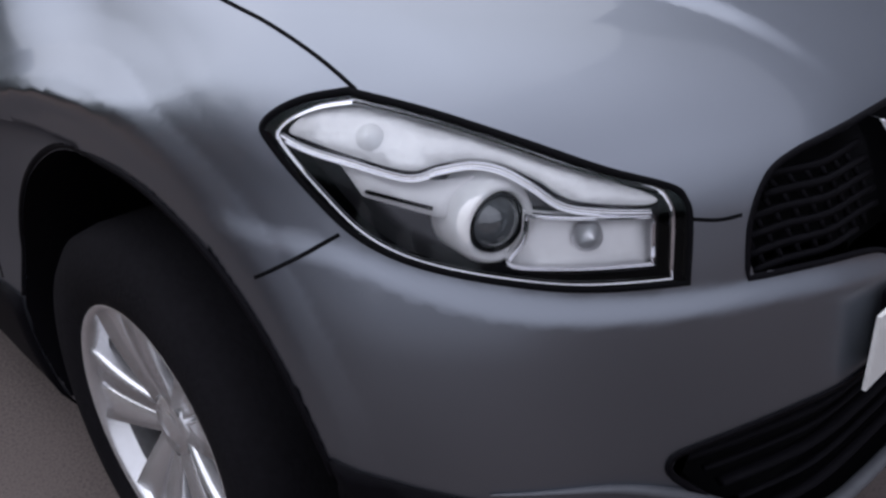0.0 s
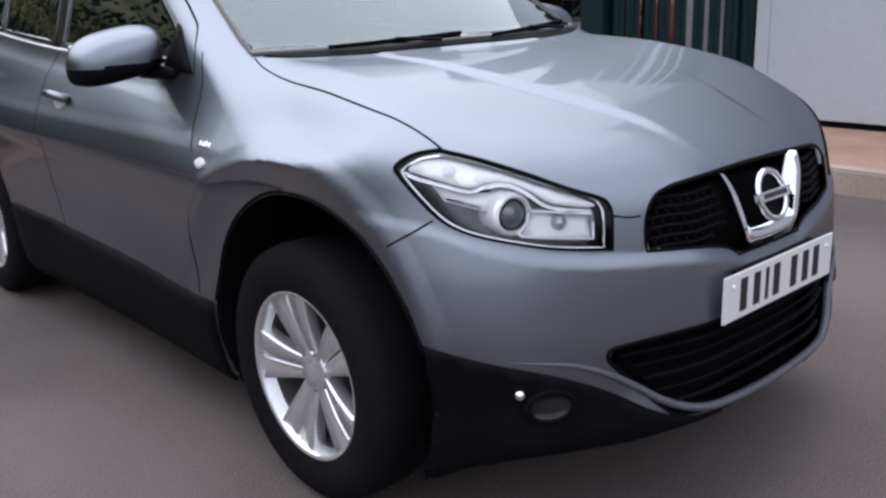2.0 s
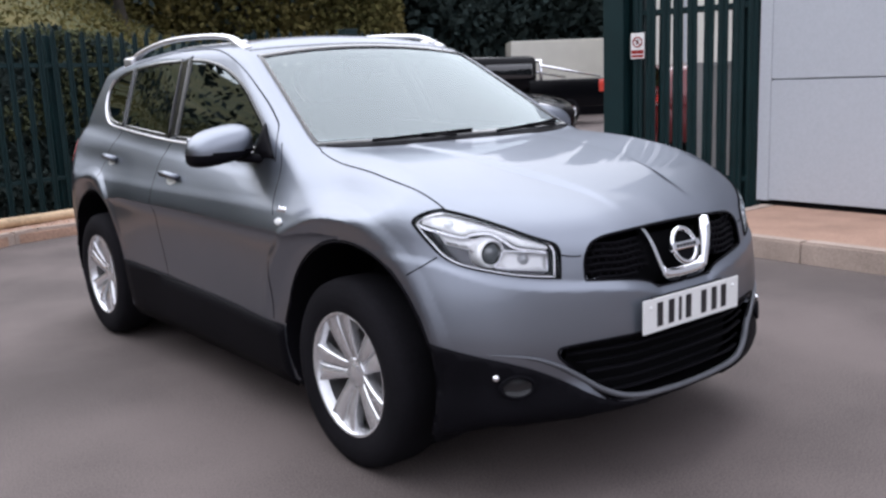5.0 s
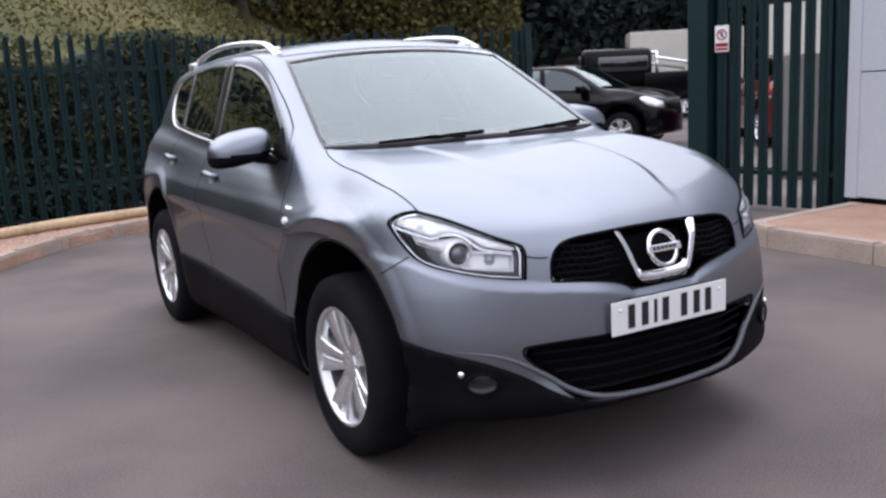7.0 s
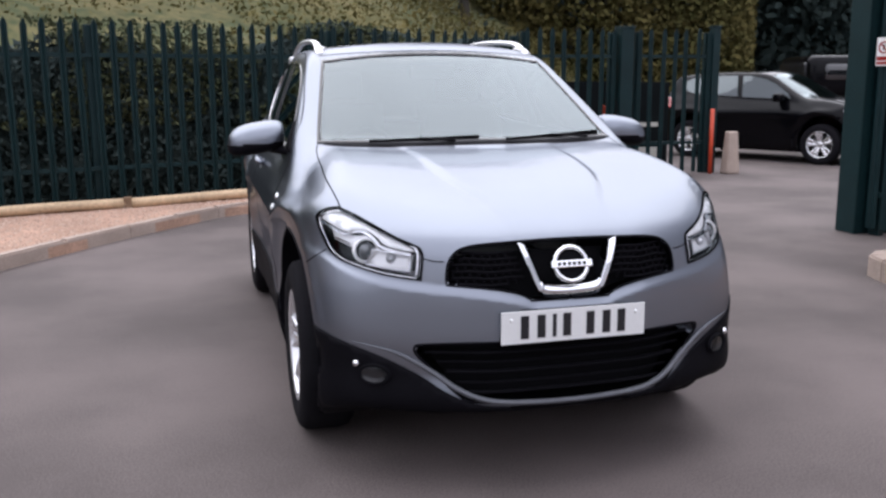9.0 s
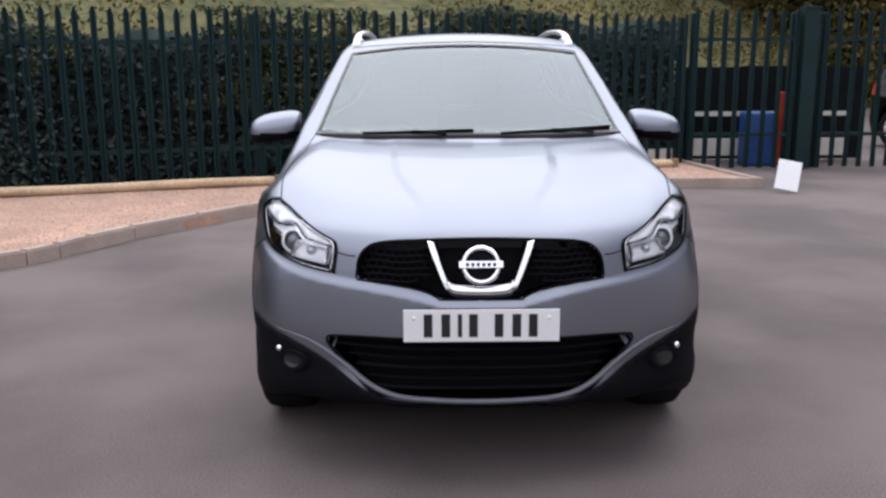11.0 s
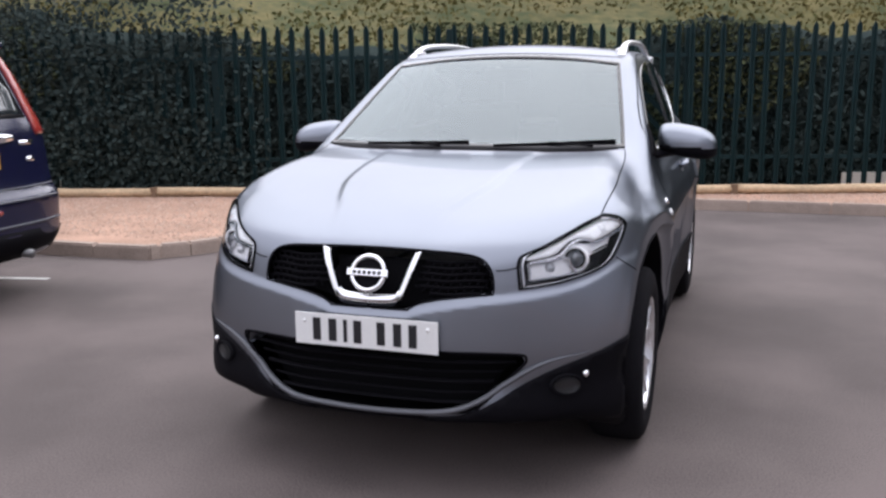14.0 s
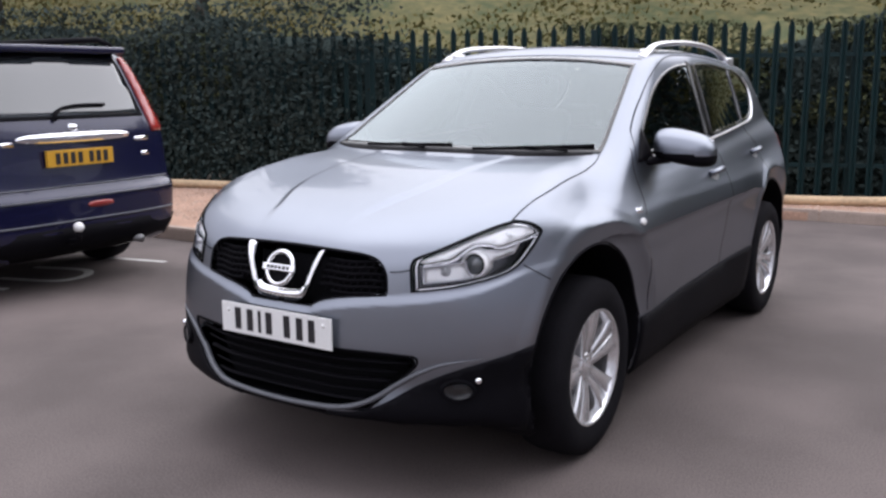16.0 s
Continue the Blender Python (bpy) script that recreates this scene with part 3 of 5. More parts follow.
# roof, lining and trim
lining = quads[(mid[:, 2] > 0.75) & (mid[:, 1] > 0.6) & ((mid[:, 2] > 1.14) | (np.abs(mid[:, 0]) > 0.6))]
used = np.unique(lining)
slot = np.full(len(verts), -1)
slot[used] = np.arange(len(used))
g = body_slope(verts[used])
mesh_object("cabin_lining", verts[used] - 0.025 * g / np.linalg.norm(g, axis=1)[:, None], slot[lining][:, ::-1], CLOTH, car, "dark cloth cabin lining")
ROOFGLASS = rounded([(-0.50, 1.30), (-0.50, 1.30), (0, 1.275), (0.50, 1.30), (0.50, 1.30), (0.505, 1.8), (0.49, 2.45), (0.49, 2.45), (-0.49, 2.45), (-0.49, 2.45), (-0.505, 1.8)], n=6)
skin.patch("roof_panel", ROOFGLASS, "top", ROOFGLOSS, car, off=0.003, skirt=0.006, grid=0.06, label="dark glass panoramic roof panel")
skin.band("roof_gap", rounded([(-0.575, 1.083), (-0.3, 1.045), (0, 1.035), (0.3, 1.045), (0.575, 1.083)], False, 8), 0.007, "top", SHUT, car, off=0.001, closed=False)

for sgn in (-1, 1):
    pts = rounded([(0.556, 1.13, 1.518), (0.558, 1.20, 1.546), (0.556, 1.33, 1.586), (0.550, 1.65, 1.606), (0.545, 2.0, 1.607), (0.536, 2.30, 1.586), (0.523, 2.52, 1.556), (0.510, 2.70, 1.505)], False, 5)
    rail = part("roof_rail", tube([(sgn * p[0], p[1], p[2]) for p in pts], [0.018 + 0.009 * max(0, 1 - min(i, len(pts) - 1 - i) / 9) for i in range(len(pts))], 12, flat=0.72), SATIN, car, "satin silver roof rail", True)
    for y, z in ((1.23, 1.54), (2.60, 1.52)):
        bm = box(sgn * 0.545 - 0.018, sgn * 0.545 + 0.018, y - 0.06, y + 0.06, z - 0.03, z + 0.025)
        part("rail_foot", bm, SATIN, rail, bevel=0.012, smooth=True)

# lower cladding
BUMPER_CLAD = [(0.262, 0.548), (0.22, 0.539), (0.173, 0.528), (0.09, 0.509), (0.02, 0.490), (-0.05, 0.464), (-0.115, 0.433), (-0.172, 0.401), (-0.226, 0.367), (-0.292, 0.333), (-0.355, 0.315), (-0.42, 0.308)]
for sgn in (-1, 1):
    sill = rounded([(0.385, 0.21), (0.385, 0.21), (0.390, 0.455), (0.390, 0.455), (1.0, 0.458), (1.6, 0.475), (2.045, 0.50), (2.045, 0.50), (2.045, 0.21), (2.045, 0.21)], n=6)
    skin.patch("sill_trim", sill, "side", CLAD, car, sgn, 0.009, 0.02, 0.05, "black plastic sill trim")
    low = rounded([p for p in BUMPER_CLAD], False, 4)
    loop = [tuple(p) for p in low] + [(-0.43, 0.291), (-0.2, 0.285), (0.0, 0.276), (0.1, 0.262), (0.235, 0.248), (0.243, 0.30), (0.240, 0.346), (0.238, 0.43), (0.248, 0.50)]
    skin.patch("bumper_trim", np.array(loop), "corner", CLAD, car, sgn, 0.005, 0.015, 0.025, "black plastic lower bumper corner")
    # fog lamp in its pocket
    o, nrm = skin.lift([(-0.004, 0.412)], "corner", sgn, 0.004)
    turn = Vector(nrm[0]).to_track_quat("X", "Z").to_matrix().to_4x4()
    fog = part("fog_lamp", lathe([(0.006, 0.062), (0.016, 0.055), (0.010, 0.047), (-0.005, 0.046)], 32), CLAD, car, "round front fog lamp in a black bezel", True)
    fog.matrix_basis = Matrix.Translation(o[0]) @ turn @ Matrix.Diagonal((1, 1.0, 0.62, 1))
    part("reflector", lathe([(0.003, 0.0), (0.002, 0.02), (0.004, 0.036), (0.008, 0.048)], 32), GLOSS, fog, smooth=True)
    part("lens", lathe([(0.015, 0.0), (0.014, 0.02), (0.011, 0.045)], 32), CLEAR, fog, smooth=True)
    o, nrm = skin.lift([(0.060, 0.447)], "corner", sgn, 0.010)
    bead = bmesh.new()
    bmesh.ops.create_uvsphere(bead, u_segments=16, v_segments=10, radius=0.013, matrix=Matrix.Translation(o[0]))
    part("washer_jet", bead, CHROME, car, "small bright bead", True)

for sgn in (-1, 1):
    for cy in (0.0, BASE):
        arc = [(cy - ARCH_FWD + (ARCH_R + 0.006) * math.cos(a), ARCH_Z + (ARCH_R + 0.006) * math.sin(a)) for a in np.linspace(0.15, math.pi - 0.29, 60)]
        pts = skin.lift(arc, "side", sgn, -0.001)[0]
        part("arch_lip", tube([tuple(q) for q in pts], 0.0055, 8), CLAD, car, "dark wheel arch edge", True)


# raised lip that follows the intake, from side to side
half = rounded([(0.08, 0.520), (0.0, 0.510), (-0.070, 0.494), (-0.137, 0.463), (-0.20, 0.421), (-0.26, 0.378), (-0.325, 0.346), (-0.40, 0.327), (-0.50, 0.318), (-0.56, 0.316)], False, 6)
left, right = (skin.lift(half, "corner", sgn, 0.002)[0] for sgn in (-1, 1))
pts = [tuple(q) for q in left] + [tuple(q) for q in right[::-1]]
part("bumper_lip", tube(pts, [0.012 * min(1, 0.1 + min(i, len(pts) - 1 - i) / 22) for i in range(len(pts))], 10, flat=0.8), LIP, car, "dark grey lip along the lower intake", True)


def plate_along(pts, wide, w, back):
    """A flat bar along points: w wide in the direction wide, reaching back by a vector."""
    bm = bmesh.new()
    out, back = Vector(wide).normalized() * w, Vector(back)
    rows = []
    for p in pts:
        p = Vector(p)
        rows.append([bm.verts.new(q) for q in (p, p + out, p + out + back, p + back)])
    for a, b in zip(rows, rows[1:]):
        for k in range(4):
            bm.faces.new((a[k], a[(k + 1) % 4], b[(k + 1) % 4], b[k]))
    bm.faces.new(rows[0])
    bm.faces.new(rows[-1][::-1])
    return bm


# grille: near-black sheet behind for the recess shade, slats, bright V and badge
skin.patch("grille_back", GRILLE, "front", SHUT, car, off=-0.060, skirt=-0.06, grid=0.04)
grille = skin.band("grille", GRILLE, 0.007, "front", CLAD, car, off=0.001, label="black radiator grille with bright V and badge")


def shifted(p, off):
    return [tuple(q) for q in skin.lift(np.asarray(p, float), "front", 1, off)[0]]


for sgn in (-1, 1):
    for k in range(6):
        z = 0.722 + k * 0.022
        x0 = 0.150 + 0.012 * k * 0.6
        x1 = 0.405 - 0.028 * (k > 3)
        if z < 0.735:
            x1, x0 = 0.40, 0.21
        part("slat", tube(shifted([(sgn * x, z + 0.002 * math.sin(40 * x)) for x in np.linspace(x0, x1, 12)], -0.018), 0.0045, 6, flat=1.2), CLAD, grille, smooth=True)
    for k in range(9):
        for j in range(5):
            x, z = 0.185 + 0.028 * k + 0.014 * (j % 2), 0.733 + j * 0.022
            if x > 0.41 or (x < 0.155 + 0.35 * (z - 0.70)):
                continue
            part("grille_web", tube(shifted([(sgn * x, z - 0.009), (sgn * (x + 0.008), z + 0.011)], -0.020), 0.004, 6), CLAD, grille, smooth=True)
    # arm of the V
    pts = rounded([(sgn * 0.157, 0.846), (sgn * 0.140, 0.80), (sgn * 0.115, 0.735), (sgn * 0.095, 0.690)], False, 5)
    part("chrome_arm", plate_along(shifted(pts, 0.010), (sgn, 0, 0.35), 0.024, (-sgn * 0.010, 0.042, 0)), CHROME, grille, "bright chrome arm of the V", bevel=0.0025)
part("chrome_base", plate_along(shifted(rounded([(-0.106, 0.690), (-0.085, 0.676), (0.0, 0.672), (0.085, 0.676), (0.106, 0.690)], False, 5), 0.010), (0, 0.06, 1), 0.033, (0, 0.040, 0.012)), CHROME, grille, "bright chrome foot of the V", True)
badge_at = shifted([(0, 0.780)], 0.012)[0]
tilt = Matrix.Translation(badge_at) @ Matrix.Rotation(radians(-20), 4, "X")
ring_pts = [(0.058 * math.cos(a), 0, 0.058 * math.sin(a)) for a in np.linspace(0, 2 * math.pi, 48, endpoint=False)]
bm = tube(ring_pts, 0.0085, 10, True)
bm.transform(tilt)
part("badge_ring", bm, CHROME, grille, "chrome badge ring", True)
bm = box(-0.074, 0.074, -0.012, 0.004, -0.0125, 0.0125)
bm.transform(tilt)
part("badge_bar", bm, CHROME, grille, "chrome badge bar", bevel=0.003)
bm = lathe([(0.0, 0.0), (0.0, 0.055)], 40)
bm.transform(tilt @ Matrix.Translation((0, 0.006, 0)) @ Matrix.Rotation(radians(90), 4, "Z"))
part("badge_disc", bm, CLAD, grille)
for k in range(6):
    bm = box(-0.052 + k * 0.018, -0.040 + k * 0.018, -0.0135, -0.0115, -0.006, 0.006)
    bm.transform(tilt)
    part("badge_mark", bm, INK, grille)

# lower intake, backed by a near-black sheet that stands for its shade
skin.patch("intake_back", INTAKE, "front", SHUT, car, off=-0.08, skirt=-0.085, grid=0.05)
intake = skin.band("intake", INTAKE, 0.008, "front", CLAD, car, off=0.003, label="black lower air intake with bars")
for z, w, r in ((0.492, 0.50, 0.010), (0.458, 0.46, 0.006), (0.425, 0.43, 0.011), (0.392, 0.40, 0.006), (0.360, 0.36, 0.009)):
    part("intake_bar", tube(shifted([(x, z) for x in np.linspace(-w, w, 24)], -0.022), r, 8, flat=0.6), CLAD, intake, smooth=True)

# number plate with unreadable bars
plate = part("number_plate", box(-0.26, 0.26, -0.836, -0.830, 0.5295, 0.6405), PLATE, car, "white number plate with black marks", bevel=0.0015)
part("plate_holder", box(-0.19, 0.19, -0.830, -0.790, 0.531, 0.639), CLAD, plate, bevel=0.004)
for k, x in enumerate((-0.178, -0.119, -0.072, -0.027, 0.058, 0.117, 0.172)):
    w = 0.007 if k == 2 else 0.0145
    part("plate_bar", box(x - w, x + w, -0.8375, -0.8358, 0.546, 0.625), INK, plate)
for x in (-0.225, 0.225):
    bm = bmesh.new()
    bmesh.ops.create_uvsphere(bm, u_segments=12, v_segments=8, radius=0.007, matrix=Matrix.Translation((x, -0.836, 0.612)))
    part("plate_screw", bm, PLATE, plate, smooth=True)

# headlamps
UPPER = rounded([(0.288, 0.917), (0.259, 0.940), (0.206, 0.953), (0.130, 0.932), (0.058, 0.909), (-0.092, 0.848), (-0.104, 0.832), (-0.045, 0.841), (-0.008, 0.852), (0.020, 0.872), (0.055, 0.890), (0.090, 0.896), (0.127, 0.891), (0.159, 0.883), (0.219, 0.896), (0.268, 0.909)], n=5)
WAVE = rounded([(0.297, 0.914), (0.268, 0.903), (0.219, 0.892), (0.159, 0.879), (0.127, 0.887), (0.091, 0.892), (0.059, 0.886), (0.028, 0.869), (-0.004, 0.847), (-0.045, 0.836), (-0.104, 0.826)], False, 6)
BOXLAMP = rounded([(0.036, 0.838), (0.036, 0.838), (-0.107, 0.820), (-0.107, 0.820), (-0.107, 0.764), (-0.107, 0.764), (0.0, 0.775), (0.056, 0.784), (0.04, 0.81)], n=5)
WING = rounded([(0.243, 0.891), (0.243, 0.891), (0.147, 0.874), (0.088, 0.880), (0.088, 0.880), (0.100, 0.866), (0.122, 0.833), (0.122, 0.833), (0.212, 0.853), (0.212, 0.853)], n=5)
for sgn in (-1, 1):
    lamp = skin.patch("headlamp", HEAD, "corner", BEZEL, car, sgn, -0.062, -0.066, 0.03, "clear headlamp with chrome surround and projector lens")
    rim = skin.band("rim", HEAD, 0.006, "corner", SHUT, lamp, sgn, 0.004)
    inset = skin.band("chrome_line", HEAD * 0.93 + HEAD.mean(0) * 0.07, 0.004, "corner", CHROME, lamp, sgn, -0.008, proud=0.004)
    skin.patch("indicator_reflector", UPPER, "corner", RIBBED, lamp, sgn, lambda p: -0.006 - 0.22 * np.maximum(0, p[:, 1] - 0.829 - 0.25 * (p[:, 0] + 0.1)), 0.012, 0.02, "silver ribbed indicator reflector")
    skin.band("chrome_wave", WAVE, 0.008, "corner", CHROME, lamp, sgn, -0.012, False, "", 5, 0.007)
    skin.patch("main_reflector", BOXLAMP, "corner", LAMPSILVER, lamp, sgn, lambda p: -0.014 - 0.22 * np.maximum(0, p[:, 1] - 0.775), 0.012, 0.02, "silver main beam reflector")
    skin.band("reflector_edge", BOXLAMP, 0.004, "corner", CHROME, lamp, sgn, -0.018, True, "", 5, 0.006)
    skin.patch("wing", WING, "corner", LAMPSILVER, lamp, sgn, lambda p: -0.010 - 0.2 * np.maximum(0, p[:, 1] - 0.835), 0.01, 0.02, "silver lamp wing")
    skin.band("wing_groove", np.array([(0.207, 0.860), (0.134, 0.845)]), 0.0022, "corner", SHUT, lamp, sgn, -0.0125, False)
    o, nrm = skin.lift([(0.080, 0.830)], "corner", sgn, -0.040)
    aim = (Vector(nrm[0]) * 0.35 + Vector((0, -1, 0)) * 0.8 + Vector((0, 0, -0.05))).normalized()
    turn = Matrix.Translation(o[0]) @ aim.to_track_quat("X", "Z").to_matrix().to_4x4()
    for name, prof, mat in (("projector_shroud", [(-0.03, 0.050), (0.016, 0.049), (0.028, 0.044), (0.030, 0.038), (0.018, 0.034)], LAMPSILVER), ("projector_ring", [(0.018, 0.035), (0.026, 0.033), (0.024, 0.029)], GLOSS), ("projector_lens", [(0.020, 0.030), (0.029, 0.025), (0.035, 0.017), (0.038, 0.009), (0.039, 0.0)], LENSBALL)):
        bm = lathe(prof, 40)
        bm.transform(turn)
        part(name, bm, mat, lamp, smooth=True)
    o, nrm = skin.lift([(0.200, 0.915), (-0.035, 0.806)], "corner", sgn, -0.018)
    for k, mat in ((0, LAMPSILVER), (1, SATIN)):
        bm = lathe([(0.0, 0.018), (0.012, 0.014), (0.018, 0.0)], 24)
        bm.transform(Matrix.Translation(o[k]) @ Vector(nrm[k]).to_track_quat("X", "Z").to_matrix().to_4x4())
        part("bulb", bm, mat, lamp, smooth=True)
    cover = skin.patch("lens_cover", HEAD, "corner", CLEAR, lamp, sgn, 0.003, 0, 0.025)
    cover.visible_shadow = False

# shut lines
for sgn in (-1, 1):
    for view, pts in (
        ("top", [(0.720, -0.418), (0.733, -0.29), (0.733, -0.15), (0.722, 0.02), (0.712, 0.18), (0.704, 0.30), (0.692, 0.36)]),
        ("corner", [(0.339, 0.756), (0.236, 0.815)]),
        ("front", [(0.492, 0.812), (0.455, 0.803), (0.424, 0.802)]),
        ("side", [(0.50, 1.14), (0.462, 1.06), (0.435, 0.95), (0.395, 0.885)]),
        ("side", [(0.520, 1.068), (0.560, 1.180), (0.630, 1.238), (0.80, 1.335), (1.045, 1.452), (1.30, 1.522), (1.62, 1.538), (2.1, 1.525), (2.45, 1.500)]),
        ("side", [(0.445, 0.70), (0.455, 0.60), (0.465, 0.47)]),
        ("side", [(1.535, 1.13), (1.60, 1.02), (1.595, 0.9), (1.565, 0.7), (1.56, 0.46)]),
        ("side", [(2.30, 1.17), (2.40, 1.05), (2.41, 0.95), (2.37, 0.86)]),
    ):
        skin.band("shut_line", rounded(pts, False, 8), 0.0042, view, SHUT, car, sgn, 0.0006, False, rows=2)
    skin.band("window_trim", rounded([(0.59, 1.082), (1.0, 1.098), (1.5, 1.112), (2.0, 1.136), (2.35, 1.155), (2.52, 1.166), (2.65, 1.195), (2.76, 1.270), (2.795, 1.36), (2.745, 1.43)], False, 8), 0.011, "side", SATIN, car, sgn, 0.005, False, "satin bright window trim", 4, 0.003)
    skin.band("pillar_post", np.array([(1.602, 1.125), (1.680, 1.484)]), 0.125, "side", GLOSS, car, sgn, 0.004, False, "black door pillar", 4)
    for y, z in ((1.405, 0.966), (2.31, 1.008)):
        o, nrm = skin.lift([(y - 0.08, z - 0.004), (y, z), (y + 0.08, z + 0.002)], "side", sgn, 0.0)
        n0 = Vector(nrm[1])
        pts = [Vector(o[0]) + n0 * 0.006, Vector(o[0]).lerp(Vector(o[1]), 0.25) + n0 * 0.030, Vector(o[1]) + n0 * 0.034, Vector(o[2]).lerp(Vector(o[1]), 0.25) + n0 * 0.030, Vector(o[2]) + n0 * 0.006]
        handle = part("door_handle", tube(pts, [0.016, 0.016, 0.017, 0.017, 0.015], 12, flat=0.85), PAINT, car, "body-coloured door handle", True)
        q = rounded([(y - 0.065, z - 0.02), (y, z - 0.038), (y + 0.05, z - 0.02), (y + 0.05, z + 0.01), (y - 0.06, z + 0.01)], n=6)
        skin.patch("handle_recess", q, "side", SATIN, handle, sgn, 0.001, 0, 0.02)
    q = rounded([(0.318, 0.862), (0.34, 0.877), (0.366, 0.864), (0.342, 0.849)], n=8)
    skin.patch("side_repeater", q, "side", WHITEPAINT, car, sgn, 0.006, 0.006, 0.01, "small white oval side repeater")
    for k in range(4):
        q = np.array([(0.318 + 0.015 * k, 0.897), (0.328 + 0.015 * k, 0.897), (0.328 + 0.015 * k, 0.915 + 0.006 * (k % 2)), (0.318 + 0.015 * k, 0.915)])
        skin.patch("badge_mark", q, "side", CHROME, car, sgn, 0.003, 0.003, 0.01)
    q = rounded([(3.07, 0.95), (3.14, 0.93), (3.15, 1.05), (3.10, 1.08)], n=6)
    skin.patch("tail_lamp", q, "side", RED, car, sgn, 0.005, 0.006, 0.04, "red tail lamp")

# door mirrors
for sgn in (-1, 1):
    def shape(x, y, z):
        u = x * sgn
        a, b, c = (u - 0.915) / 0.140, (y - 0.745) / np.where(y < 0.745, 0.105, 0.055), (z - 1.122 + 0.16 * (u - 0.925)) / np.where(z > 1.122 - 0.16 * (u - 0.925), 0.084, 0.062)
        return smax((np.abs(a) ** 3.0 + np.abs(b) ** 2.4 + np.abs(c) ** np.where(c > 0, 2.4, 3.4)) ** (1 / 2.6) * 0.085 - 0.085, 0.795 - u, 0.02)

    v, q = net(shape, (sgn * 0.93 - 0.2, 0.58, 0.98), (sgn * 0.93 + 0.2, 0.86, 1.27), 0.008)
    m = v[q].mean(1)
    upper = m[:, 2] > 1.112 - 0.06 * (np.abs(m[:, 0]) - 0.925)
    mirror = mesh_object("door_mirror", v, q[upper], PAINT, car, "door mirror with painted cap and black base")
    mesh_object("mirror_base", v, q[~upper], CLAD, mirror, "black lower mirror housing")
    part("mirror_glass", box(sgn * 0.925 - 0.10, sgn * 0.925 + 0.10, 0.792, 0.803, 1.082, 1.165), CHROME, mirror, bevel=0.004)
    part("mirror_foot", tube([(sgn * 0.745, 0.62, 1.075), (sgn * 0.79, 0.66, 1.075), (sgn * 0.85, 0.72, 1.085)], [0.045, 0.032, 0.036], 12, flat=0.6), CLAD, mirror, smooth=True)
    q = rounded([(0.53, 1.078), (0.53, 1.078), (0.70, 1.085), (0.70, 1.085), (0.66, 1.21), (0.66, 1.21)], n=5)
    skin.patch("mirror_mount", q, "side", CLAD, mirror, sgn, 0.008, 0.01, 0.03)

# black cowl strip under the windscreen
skin.band("cowl_strip", rounded([(-0.665, 0.352), (-0.55, 0.300), (-0.37, 0.258), (-0.2, 0.240), (0, 0.236), (0.2, 0.240), (0.37, 0.258), (0.55, 0.300), (0.665, 0.352)], False, 8), 0.034, "top", CLAD, car, off=0.002, closed=False, label="black plastic cowl strip", rows=4)

# wipers
for a, b, pivot in (((-0.47, 1.126), (0.02, 1.140), (-0.10, 1.121)), ((0.14, 1.126), (0.645, 1.146), (0.56, 1.122))):
    pts = shifted([np.array(a) * (1 - t) + np.array(b) * t for t in np.linspace(0, 1, 12)], 0.009)
    wiper = part("wiper", tube(pts, 0.005, 8, flat=1.2), CLAD, car, "black wiper blade", True)
    arm = shifted([np.array(pivot) * (1 - t) + (np.array(a) * 0.55 + np.array(b) * 0.45) * t for t in np.linspace(0, 1, 8)], 0.014)
    part("wiper_arm", tube(arm, 0.0055, 8), CLAD, wiper, smooth=True)


